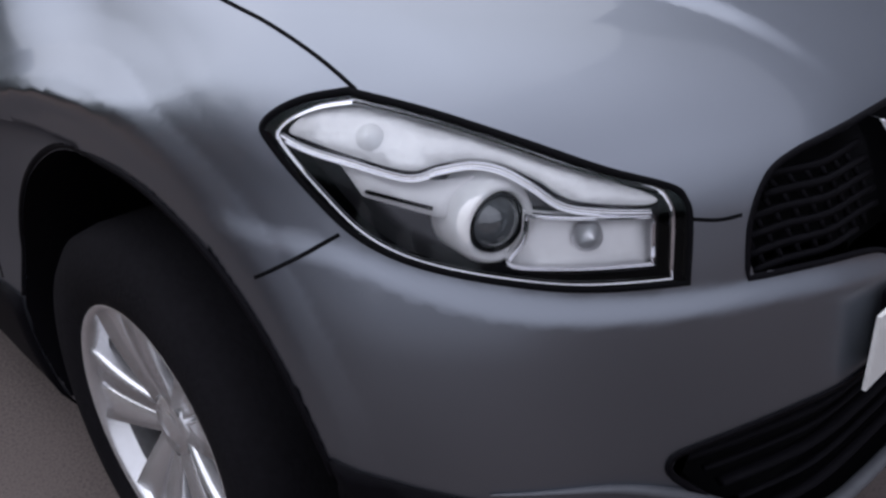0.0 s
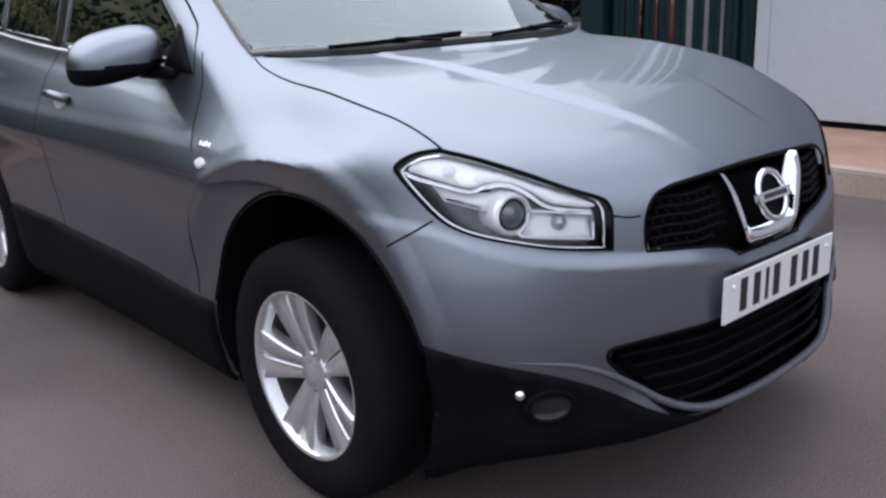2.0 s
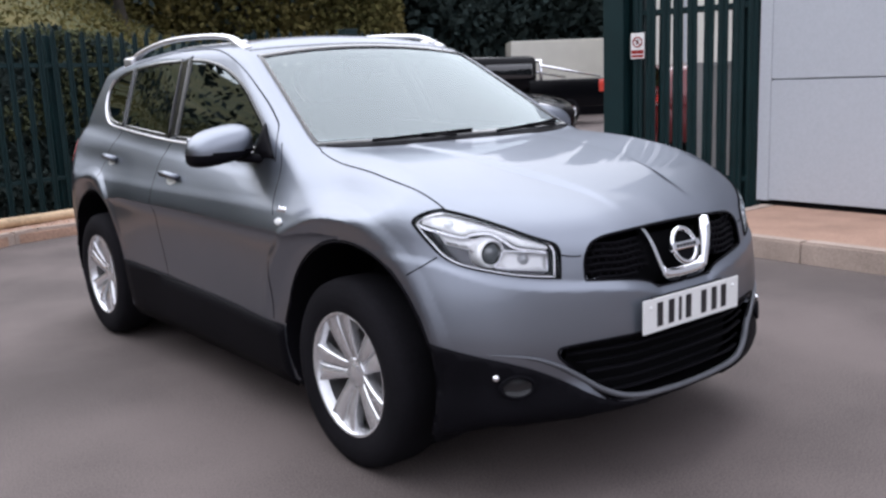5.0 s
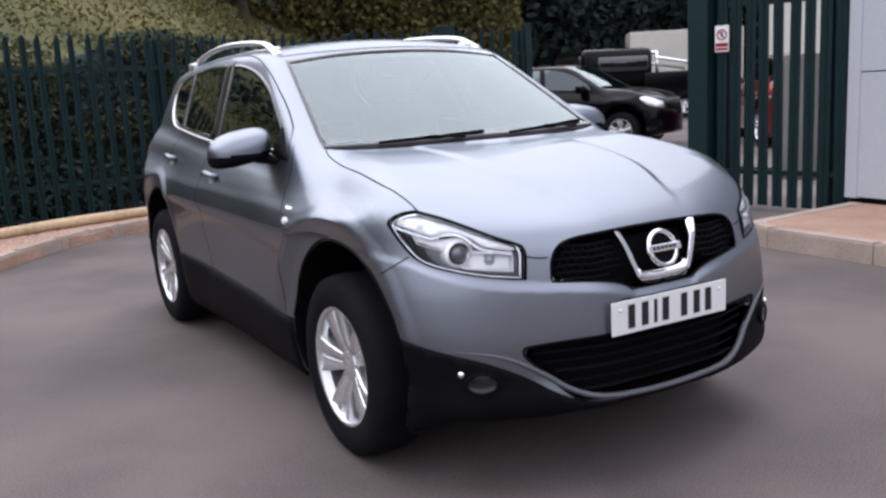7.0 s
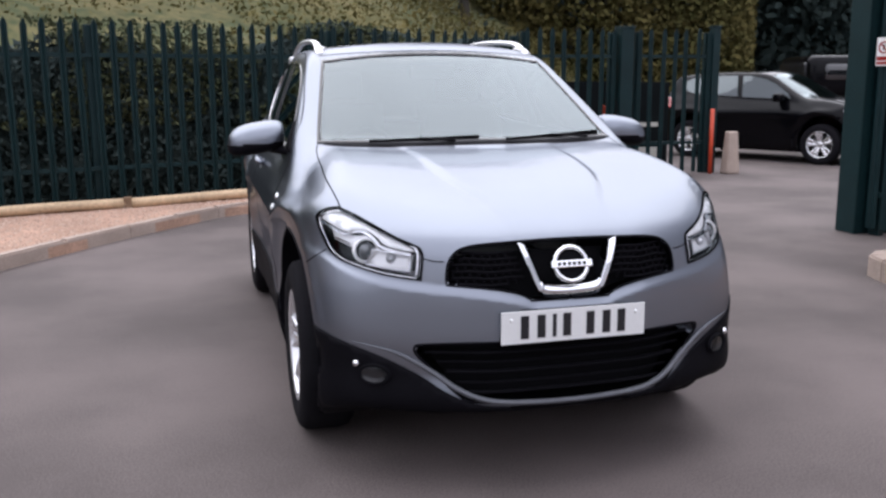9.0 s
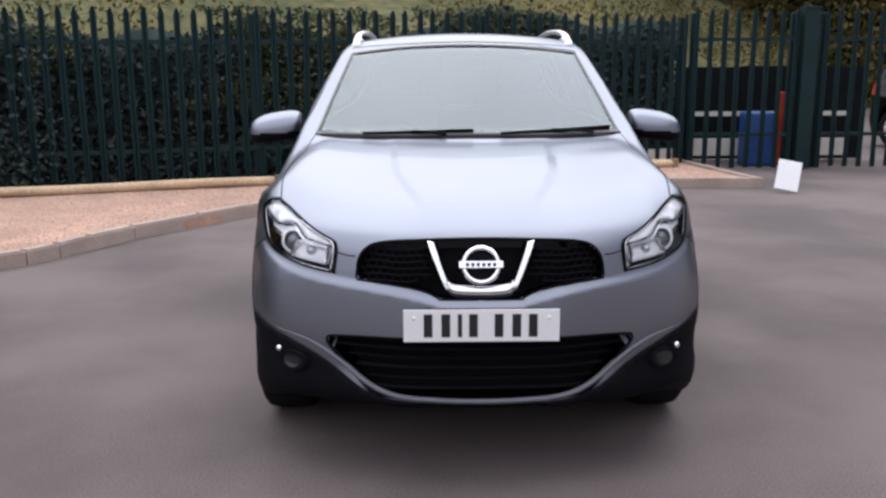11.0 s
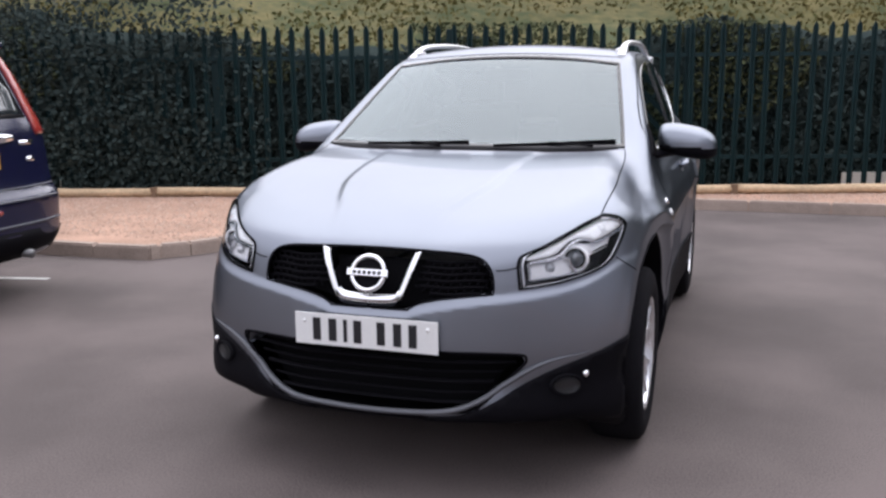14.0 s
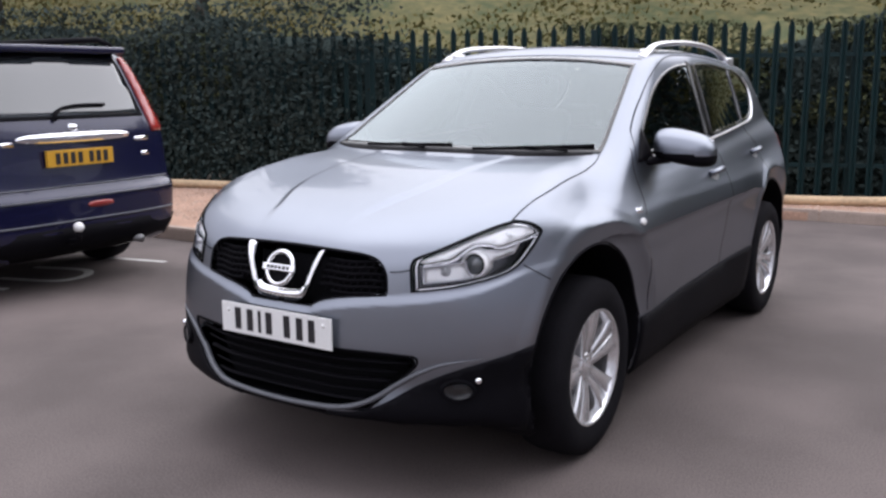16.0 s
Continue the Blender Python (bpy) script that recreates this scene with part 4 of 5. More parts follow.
# wheels
def wheel():
    w = new("wheel")
    prof = [(-0.095, 0.222), (-0.1075, 0.25), (-0.109, 0.287), (-0.100, 0.319), (-0.085, 0.337), (-0.05, 0.344), (0.05, 0.344), (0.085, 0.337), (0.100, 0.319), (0.109, 0.287), (0.1075, 0.25), (0.098, 0.224)]
    part("tyre", lathe(prof, 72), RUBBER, w, "black road tyre", True)
    part("rim", lathe([(0.092, 0.224), (0.098, 0.228), (0.099, 0.221), (0.090, 0.213), (0.066, 0.208), (0.060, 0.205)], 72), ALLOY, w, "silver alloy rim", True)
    part("barrel", lathe([(0.062, 0.206), (-0.02, 0.196), (-0.09, 0.20)], 72), DISC, w, "dull grey wheel barrel", True)
    part("brake_disc", lathe([(-0.035, 0.0), (-0.035, 0.15), (-0.05, 0.15)], 48), DISC, w, "grey steel brake disc", True)
    # near-black disc that stands in for the shade inside the wheel
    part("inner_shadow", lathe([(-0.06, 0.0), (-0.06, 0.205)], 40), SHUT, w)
    for k in range(5):
        for side in (-1, 1):
            bm = bmesh.new()
            rows = []
            for i in range(9):
                s = i / 8
                r = 0.042 + (0.212 - 0.042) * s
                mid_t = side * (0.0162 + 0.0245 * s ** 1.2)
                half = 0.0148 + 0.0215 * s ** 1.2
                top = 0.060 + 0.016 * math.sin(math.pi * s * 0.6) + 0.012 * s
                rows.append([bm.verts.new((x, mid_t + t, r)) for t, x in ((-half, top - 0.040), (-half, top - 0.010), (-half * 0.84, top - side * 0.004), (0, top - 0.007), (half * 0.84, top + side * 0.004), (half, top - 0.010), (half, top - 0.040))])
            for i in range(8):
                for j in range(6):
                    bm.faces.new((rows[i][j], rows[i][j + 1], rows[i + 1][j + 1], rows[i + 1][j]))
            bm.transform(Matrix.Rotation(radians(72 * k + 8), 4, "X"))
            part("spoke", bm, ALLOY, w, smooth=True)
    part("hub", lathe([(0.03, 0.058), (0.058, 0.055), (0.064, 0.046), (0.060, 0.036), (0.064, 0.032), (0.067, 0.02), (0.068, 0.0)], 40), ALLOY, w, "silver hub cap", True)
    for k in range(5):
        bm = lathe([(0.05, 0.009), (0.062, 0.008), (0.062, 0.0)], 12)
        bm.transform(Matrix.Translation((0, 0.047 * math.sin(radians(72 * k + 44)), 0.047 * math.cos(radians(72 * k + 44)))))
        part("wheel_nut", bm, DISC, w, smooth=True)
    return w


first = wheel()
first.parent = car
first.matrix_basis = pose(0.755, 0, HUB)
for x, y, turn, spin in ((0.755, BASE, 0, 25), (-0.755, 0, 180, 10), (-0.755, BASE, 180, 47)):
    copy_thing(first, pose(x, y, HUB) @ Matrix.Rotation(radians(turn), 4, "Z") @ Matrix.Rotation(radians(spin), 4, "X"))

# cabin
def cushion(x0, x1, y0, y1, z0, z1, r=0.04):
    bm = box(x0, x1, y0, y1, z0, z1)
    bmesh.ops.bevel(bm, geom=list(bm.edges), offset=r, segments=4, affect="EDGES", profile=0.6)
    return bm


for x in (-0.36, 0.36):
    seat = part("seat", cushion(x - 0.25, x + 0.25, 1.05, 1.55, 0.55, 0.72, 0.05), CLOTH, car, "dark cloth front seat", True)
    bm = cushion(x - 0.24, x + 0.24, -0.07, 0.07, 0.0, 0.60, 0.05)
    bm.transform(pose(0, 1.58, 0.68, -18))
    part("backrest", bm, CLOTH, seat, smooth=True)
    bm = cushion(x - 0.13, x + 0.13, -0.05, 0.05, 0.0, 0.17, 0.04)
    bm.transform(pose(0, 1.80, 1.27, -8))
    part("headrest", bm, CLOTH, seat, smooth=True)
rear = part("rear_seat", cushion(-0.62, 0.62, 2.35, 2.50, 0.62, 1.12, 0.05), CLOTH, car, "dark cloth rear bench", True)
for x in (-0.4, 0.4):
    part("headrest", cushion(x - 0.13, x + 0.13, 2.42, 2.52, 1.12, 1.26, 0.035), CLOTH, rear, smooth=True)
bm = cushion(-0.70, 0.70, 0.42, 0.86, 0.80, 1.04, 0.06)
part("dashboard", bm, CLAD, car, "dark grey dashboard", True)
bm = tube([(0.185 * math.cos(a), 0, 0.185 * math.sin(a)) for a in np.linspace(0, 2 * math.pi, 40, endpoint=False)], 0.015, 8, True)
bm.transform(pose(-0.36, 0.98, 0.98, -25))
part("steering_wheel", bm, CLAD, car, "black steering wheel", True)
part("interior_mirror", cushion(-0.12, 0.12, 1.0, 1.035, 1.40, 1.47, 0.012), CLAD, car, "interior mirror", True)
# added slab, keeps light from leaking under the front of the car
part("light_block_slab", box(-0.48, 0.48, -0.42, 0.40, 0.22, 0.27), CLAD, car, "black slab added under the engine to block light", bevel=0.01)
part("floor_pan", box(-0.75, 0.75, 0.35, 3.2, 0.24, 0.50), CLOTH, car)


# ---- the ground and the surroundings ----
def structure(name, bm, mat, label, bevel=0.0, smooth=False):
    return tagged(part(name, bm, mat, None, label, smooth, bevel), label, name.split("_")[0], kind="structure")


bm = bmesh.new()
bmesh.ops.create_grid(bm, x_segments=2, y_segments=2, size=300)
structure("ground", bm, ASPHALT, "worn dark grey asphalt yard, dry and lightly patched")


def bed(name, outline, top, mat, label):
    bm = bmesh.new()
    f = bm.faces.new([bm.verts.new((x, y, top)) for x, y in outline])
    ext = bmesh.ops.extrude_face_region(bm, geom=[f])
    bmesh.ops.translate(bm, verts=[g for g in ext["geom"] if isinstance(g, bmesh.types.BMVert)], vec=(0, 0, -top - 0.05))
    return structure(name, bm, mat, label)


def fence_y(x):
    return 7.40 + 0.31 * x


KERBLINE = [(-14, 2.35), (-8, 2.40), (-3.85, 2.43), (-3.30, 2.56), (-2.99, 2.98), (-2.66, 3.70), (-1.80, 4.95), (-1.0, 5.95), (-0.4, 6.35), (0.4, 6.5), (3.62, 6.52)]
gravel = bed("gravel_bed", KERBLINE + [(3.25, 8.5), (-14, 3.1)], 0.085, GRAVEL, "raised bed of pinkish gravel behind a concrete kerb")


def kerb_stones(owner, pts, width=0.13, height=0.115, long=0.9):
    """Kerb stones set end to end along a line, each on its own."""
    pts = [Vector((x, y, 0)) for x, y in pts]
    for a, b in zip(pts, pts[1:]):
        n = max(1, round((b - a).length / long))
        d = (b - a) / n
        for k in range(n):
            bm = box(0.004, d.length - 0.004, -0.01, width, -0.05, height + random.uniform(-0.004, 0.004))
            bmesh.ops.bevel(bm, geom=[e for e in bm.edges if all(v.co.z > 0 for v in e.verts)], offset=0.014, segments=2, affect="EDGES")
            bm.transform(Matrix.Translation(a + d * k) @ Matrix.Rotation(math.atan2(d.y, d.x), 4, "Z"))
            part("kerb_stone", bm, KERB, owner)


kerb = tagged(new("kerb"), "weathered concrete kerb stones edging the gravel bed", "kerb", kind="structure")
kerb_stones(kerb, rounded(KERBLINE, False, 2), 0.09)
kerb_stones(kerb, [(3.62, 6.52), (3.42, 7.5), (3.25, 8.4)], 0.08)

# loose pebbles over the bed
rng = np.random.default_rng(4)
loop = np.array(KERBLINE + [(3.2, 8.3), (-14, 3.1)])
spots = np.stack([rng.uniform(-9, 3.5, 26000), rng.uniform(2.9, 8.4, 26000)], -1)
spots = spots[within(spots, loop) & (away(spots, loop) > 0.15)][:9000]
unit = np.array([(1, 0, 0), (0, 1, 0), (-1, 0, 0), (0, -1, 0), (0, 0, 0.8)], float)
V, F = [], []
for k, (x, y) in enumerate(spots):
    s, a = rng.uniform(0.010, 0.026), rng.uniform(0, 6.28)
    c, d = math.cos(a), math.sin(a)
    q = unit * s * np.array((1, rng.uniform(0.6, 1), 1))
    V += [(x + c * p[0] - d * p[1], y + d * p[0] + c * p[1], 0.083 + p[2]) for p in q]
    F += [(5 * k + i, 5 * k + (i + 1) % 4, 5 * k + 4) for i in range(4)]
tagged(mesh_object("pebbles", V, F, PEBBLE, None, "loose pinkish pebbles lying on the gravel bed", False), category="pebbles", kind="stuff")


# timber edging rail
def log(a, b, r=0.052):
    pts = [Vector(a).lerp(Vector(b), t) + Vector((0, 0, 0.006 * math.sin(9 * t + a[0]))) for t in np.linspace(0, 1, 14)]
    return tube(pts, r, 12)


rail = tagged(new("timber_rail"), "low round timber edging rail along the fence foot", "rail")
xs = [-13.5, -9.6, -5.35, -1.9, 1.05, 2.95]
for a, b in zip(xs, xs[1:]):
    part("rail_log", log((a + 0.02, fence_y(a) - 0.42, 0.142), (b - 0.02, fence_y(b) - 0.42, 0.139)), TIMBER, rail, smooth=True)
    part("rail_stake", box(b - 0.04, b + 0.04, fence_y(b) - 0.475, fence_y(b) - 0.37, 0.0, 0.198), TIMBER_OLD, rail, bevel=0.006)
    bm = box(a, b, fence_y(0) - 0.30, fence_y(0) - 0.26, 0.02, 0.13)
    for v in bm.verts:
        v.co.y += 0.31 * v.co.x - 0.10
    part("edging_board", bm, TIMBER_OLD, rail, "weathered dark edging board")


# pale strips behind the fence foot, in place of bright ground under the hedge
for x0, x1, z0, z1 in ((2.25, 3.10, 0.12, 0.27), (-7.9, -6.8, 0.15, 0.25)):
    bm = box(x0, x1, 7.52, 7.545, z0, z1)
    for v in bm.verts:
        v.co.y += 0.31 * v.co.x
    tagged(part("bright_gap_strip", bm, VANWHITE, None), "pale strip standing in for bright ground seen under the hedge", "board", group="boards behind the fence")


# palisade fencing
def pale_mesh(height, width=0.068):
    bm = bmesh.new()
    cols = [(-width / 2, 0.0), (-width / 4, -0.012), (0, 0.004), (width / 4, -0.012), (width / 2, 0.0)]
    tops = [height - 0.075, height - 0.03, height, height - 0.03, height - 0.075]
    front = [(bm.verts.new((x, y, 0)), bm.verts.new((x, y, t))) for (x, y), t in zip(cols, tops)]
    back = [(bm.verts.new((x, y + 0.006, 0)), bm.verts.new((x, y + 0.006, t))) for (x, y), t in zip(cols, tops)]
    for i in range(4):
        bm.faces.new((front[i][0], front[i + 1][0], front[i + 1][1], front[i][1]))
        bm.faces.new((back[i][0], back[i][1], back[i + 1][1], back[i + 1][0]))
        bm.faces.new((front[i][1], front[i + 1][1], back[i + 1][1], back[i][1]))
    for i in (0, 4):
        bm.faces.new((front[i][0], front[i][1], back[i][1], back[i][0]))
    bmesh.ops.recalc_face_normals(bm, faces=bm.faces)
    me = bpy.data.meshes.new("pale")
    bm.to_mesh(me)
    bm.free()
    me.materials.append(GREEN)
    return me


def palisade(name, a, b, height, base, label, pitch=0.172, posts=2.75, rails=(0.42, 1.62), kind_name="fence", width=0.068):
    owner = tagged(new(name), label, kind_name, group="palisade fencing")
    a, b = Vector((*a, base)), Vector((*b, base))
    d = b - a
    turn = Matrix.Rotation(math.atan2(d.y, d.x), 4, "Z")
    me = pale_mesh(height, width)
    n = int(d.length / pitch)
    for k in range(n + 1):
        ob = new("pale", me)
        ob.parent = owner
        ob.matrix_basis = Matrix.Translation(a + d * (k / n) + Vector((0, 0, rng.uniform(-0.012, 0.006)))) @ turn @ Matrix.Rotation(rng.normal(0, 0.006), 4, "Y")
    for z in rails:
        bm = box(0, d.length, 0.008, 0.055, z * height / 2 - 0.022, z * height / 2 + 0.022)
        bm.transform(Matrix.Translation(a) @ turn)
        part("fence_rail", bm, GREEN, owner)
    m = max(1, round(d.length / posts))
    for k in range(m + 1):
        bm = box(-0.05, 0.05, 0.05, 0.13, -base, height - 0.06)
        bm.transform(Matrix.Translation(a + d * (k / m)) @ turn)
        part("fence_post", bm, GREEN, owner, bevel=0.006)
    return owner


palisade("palisade_fence", (-15.5, fence_y(-15.5)), (3.15, fence_y(3.15)), 1.98, 0.06, "dark green steel palisade fence with pointed pales")
palisade("palisade_fence", (3.30, 8.42), (4.62, 8.42), 2.08, 0.02, "dark green steel palisade fence beside the gateway")
palisade("palisade_fence", (5.02, 8.42), (6.15, 8.42), 2.08, 0.02, "dark green steel palisade fence ending at the gateway")
for x, y, w, h, label in ((4.80, 8.46, 0.20, 2.10, "thick dark green steel gate post"), (4.62, 3.33, 0.25, 3.2, "thick dark green steel gate post with a notice"), (6.25, 8.46, 0.12, 2.12, "dark green steel fence end post")):
    p = part("gate_post", box(x - w / 2, x + w / 2, y - w / 2, y + w / 2, 0, h), GREEN, None, bevel=0.012)
    tagged(p, label, "post")
    cap = part("post_cap", box(x - w / 2 - 0.012, x + w / 2 + 0.012, y - w / 2 - 0.012, y + w / 2 + 0.012, h - 0.005, h + 0.02), GREEN, p, bevel=0.006)

# the gate beside the building
gate = palisade("palisade_gate", (4.575, 3.10), (4.83, 2.00), 3.0, 0.07, "tall dark green palisade gate standing open against the building", 0.136, 5, (0.20, 1.23), "gate", 0.098)
turn = Matrix.Translation((4.575, 3.10, 0)) @ Matrix.Rotation(math.atan2(-1.10, 0.255), 4, "Z")
palisade("palisade_gate", (4.77, 3.17), (5.02, 2.07), 3.0, 0.07, "second dark green palisade gate leaf folded behind the first", 0.142, 5, (0.20, 1.23), "gate", 0.045)
bm = box(0.90, 1.10, 0.065, 0.09, 0.02, 3.0)
bm.transform(turn)
part("gate_stile", bm, GREEN, gate, bevel=0.004)
bm = box(0.56, 0.92, 0.10, 0.125, 0.30, 1.43)
bm.transform(turn)
tagged(part("grey_panel", bm, PANELGREY, None, bevel=0.004), "flat grey sheet panel standing behind the gate", "panel")
bm = box(-0.07, 0.07, -0.006, 0.0, -0.12, 0.12)
at = Matrix.Translation((4.555, 3.075, 1.61)) @ Matrix.Rotation(math.atan2(-1.10, 0.255), 4, "Z")
bm.transform(at)
notice = tagged(part("notice", bm, PLATE, None), "small white prohibition notice with a red ring", "sign")
ring_pts = [(0.045 * math.cos(a), -0.009, 0.035 + 0.045 * math.sin(a)) for a in np.linspace(0, 6.283, 32, endpoint=False)]
for name, bm, mat in (("red_ring", tube(ring_pts, 0.007, 6, True), RED), ("red_slash", tube([(-0.03, -0.009, 0.067), (0.03, -0.009, 0.003)], 0.005, 6), RED), ("figure_mark", box(-0.010, 0.010, -0.009, -0.0065, 0.012, 0.058), INK), ("red_band", box(-0.062, 0.062, -0.009, -0.0065, -0.075, -0.040), RED), ("red_band", box(-0.062, 0.062, -0.009, -0.0065, -0.108, -0.085), RED)):
    bm.transform(at)
    part(name, bm, mat, notice)

# building and pavement
pavement = bed("pavement", [(3.44, -40), (3.44, 1.50), (3.49, 1.66), (3.62, 1.74), (7, 1.77), (7, -40)], 0.148, BRICKRED, "raised pavement of reddish block paving")
kerb_stones(pavement, [(3.34, -8), (3.34, 1.52), (3.40, 1.72), (3.55, 1.84), (4.84, 1.87)][::-1], 0.12, 0.154)
structure("wall_east", box(4.85, 5.10, -40, 1.90, 0.0, 4.7), WALLGREY, "plain grey metal-clad building wall")
east = tagged(new("cladding"), "grey ribbed metal cladding panels with a level joint", "cladding", kind="structure")
z = 0.20
for h in (1.06, 1.22, 1.22, 0.98):
    for y in (-2.1, -6.1, -10.1):
        part("cladding_panel", box(4.81, 4.855, y + 0.004, y + 3.996, z, z + h - 0.012), WALLGREY, east, bevel=0.004)
    z += h
part("corner_trim", box(4.803, 5.11, 1.81, 1.925, 0.19, 4.7), WALLGREY, east, bevel=0.004)
part("base_gap", box(4.842, 4.85, -10.1, 1.9, 0.14, 0.20), SHUT, east)

# grassy hillside
bank = bmesh.new()
bmesh.ops.create_grid(bank, x_segments=110, y_segments=60, size=1)
for v in bank.verts:
    x, s = v.co.x * 55 - 5, (v.co.y + 1) * 21
    edge = min(fence_y(x), 8.4) + 0.7 + (max(0, x - 3) * 1.5 if x > 3 else 0)
    rough = 0.45 * noise.noise(Vector((x * 0.35, s * 0.35, 0))) + 0.2 * noise.noise(Vector((x, s, 3)))
    v.co = Vector((x, edge + s, -0.05 + min(1, s / 1.5) * (0.25 + rough) + 0.40 * max(0, s - 0.5)))
structure("bank", bank, BANK, "rough hillside of yellowing autumn grass", smooth=True)


def leaves(n, place, size, seed):
    """n small leaf faces at places from place(rng)."""
    r = np.random.default_rng(seed)
    c = place(r, n)
    n = len(c)
    a, b = r.normal(size=(n, 3)), r.normal(size=(n, 3))
    a /= np.linalg.norm(a, axis=1)[:, None]
    b -= (a * b).sum(1)[:, None] * a
    b /= np.linalg.norm(b, axis=1)[:, None]
    s = size * r.uniform(0.6, 1.4, n)[:, None]
    v = np.stack([c - a * s, c + b * s * 0.55, c + a * s, c - b * s * 0.55], 1).reshape(-1, 3)
    return v, np.arange(4 * n).reshape(-1, 4)


def hedge(r, n):
    x = r.uniform(-16, 3.3, n)
    top = 1.78 + 0.30 * step(-x, 4.6, 6.0) + 0.12 * step(x, -0.6, 0.6) - 0.15 * step(x, 1.6, 2.4) + 0.14 * np.sin(x * 0.9) * np.sin(x * 0.37 + 1) + 0.14 * np.sin(x * 2.3 + 0.5)
    z = r.uniform(0, 1, n) ** 1.2 * np.maximum(top, 0.5)
    return np.stack([x, fence_y(x) + 0.25 + r.uniform(0, 0.7, n) + 0.25 * z, z + 0.05], -1)


hedge_core = bmesh.new()
rows = []
for k in range(200):
    x = -16 + 19.2 * k / 199
    top = 1.74 + 0.26 * float(step(-x, 4.6, 6.0)) + 0.30 * float(step(x, -0.6, 0.6) - 0.5 * step(x, 1.6, 2.4)) + 0.2 * noise.noise(Vector((x * 1.3, 0, 2)))
    rows.append([hedge_core.verts.new((x, float(fence_y(x)) + 0.62 + 0.3 * q + 0.16 * noise.noise(Vector((x * 2, q * 3, 7))), q * top)) for q in (0, 0.2, 0.4, 0.6, 0.8, 1.0)] + [hedge_core.verts.new((x, float(fence_y(x)) + 1.5, top * 0.9))])
for a, b in zip(rows, rows[1:]):
    for k in range(6):
        hedge_core.faces.new((a[k], b[k], b[k + 1], a[k + 1]))
tagged(part("hedge_thicket", hedge_core, LEAF, None, "shaded twigs and dead leaves inside the hedge", True), "shaded twigs and dead leaves inside the hedge", "hedge", kind="stuff")
v, f = leaves(120000, hedge, 0.042, 5)
tagged(mesh_object("hedge", v, f, LEAF, None, "dense dark ivy and shrubs growing behind the fence", False), category="hedge", kind="stuff")


def ivy(r, n):
    x, z = r.uniform(-11, -4.2, n), r.uniform(0, 1, n) ** 1.4 * 2.35 + 0.08
    keep = r.uniform(0, 1, n) < 0.10 + 0.88 * step(-x + 0.4 * np.sin(z * 3.5), 4.6, 5.4)
    x, z = x[keep], z[keep]
    return np.stack([x, fence_y(x) - r.uniform(0.02, 0.16, len(x)), z], -1)


v, f = leaves(17000, ivy, 0.036, 16)
tagged(mesh_object("ivy", v, f, LEAF, None, "dark ivy grown over the palisade pales", False), category="ivy", kind="stuff")


def brambles(r, n):
    x = r.uniform(-13, 3.0, n)
    z = r.uniform(0.9, 2.1, n)
    keep = np.sin(x * 2.1 + 1.5 * np.sin(z * 3)) + np.sin(x * 0.7 + 2.2) > 0.1
    x, z = x[keep], z[keep]
    return np.stack([x, fence_y(x) + 0.18 + r.uniform(0, 0.3, len(x)) + 0.25 * z, z], -1)


v, f = leaves(42000, brambles, 0.030, 15)
tagged(mesh_object("brambles", v, f, BRAMBLE, None, "lighter olive bramble shoots over the hedge behind the fence", False), category="brambles", kind="stuff")


def tufts(r, n):
    x, s = r.uniform(-30, 22, n), r.uniform(0.6, 15, n)
    keep = np.sin(x * 0.8 + 2 * np.sin(s * 0.6)) + np.sin(s * 1.1 + x * 0.3) > -0.75
    x, s = x[keep], s[keep]
    edge = np.minimum(fence_y(x), 8.4) + 0.7 + np.maximum(0, x - 3) * 1.5
    return np.stack([x, edge + s, 0.3 + 0.40 * np.maximum(0, s - 0.5) + r.uniform(0, 0.45, len(x))], -1)


v, f = leaves(90000, tufts, 0.050, 6)
tagged(mesh_object("bank_growth", v, f, SCRUB, None, "patchy olive and brown scrub on the hillside", False), category="scrub", kind="stuff")


def woods(r, n):
    a, d = np.radians(r.uniform(32, 82, n)), r.uniform(36, 41, n)
    top = 9.5 + 2.5 * np.sin(a * 17) + 1.5 * np.sin(a * 41 + 1)
    return np.stack([-1.5 + d * np.sin(a), -3 + d * np.cos(a), r.uniform(0, 1, n) * top], -1)


def copse(r, n):
    a, d = np.radians(r.uniform(14, 35, n)), r.uniform(30, 36, n)
    top = 7.5 + 1.6 * np.sin(a * 23) + 1.0 * np.sin(a * 47 + 1)
    return np.stack([-1.5 + d * np.sin(a), -3 + d * np.cos(a), r.uniform(0, 1, n) * top], -1)


# unseen trees added around the view; the tall clump darkens the door reflections
def belt(r, n):
    a, d = np.radians(r.uniform(82, 328, n)), r.uniform(24, 30, n)
    top = 1.9 + 0.6 * np.sin(a * 15) + 0.5 * np.sin(a * 37 + 1) + 8.0 * np.exp(-(((np.degrees(a) - 318) / 15) ** 2))
    return np.stack([-1.5 + d * np.sin(a), -3 + d * np.cos(a), r.uniform(0, 1, n) ** 1.2 * top], -1)


def crest(r, n):
    x, s = r.uniform(-30, 8, n), r.uniform(11, 16.5, n)
    top = 2.0 + 0.9 * np.sin(x * 0.7) + 0.8 * np.sin(x * 1.9 + 1)
    return np.stack([x, fence_y(x) + s, 4.3 + r.uniform(0, 1, n) ** 1.2 * top], -1)


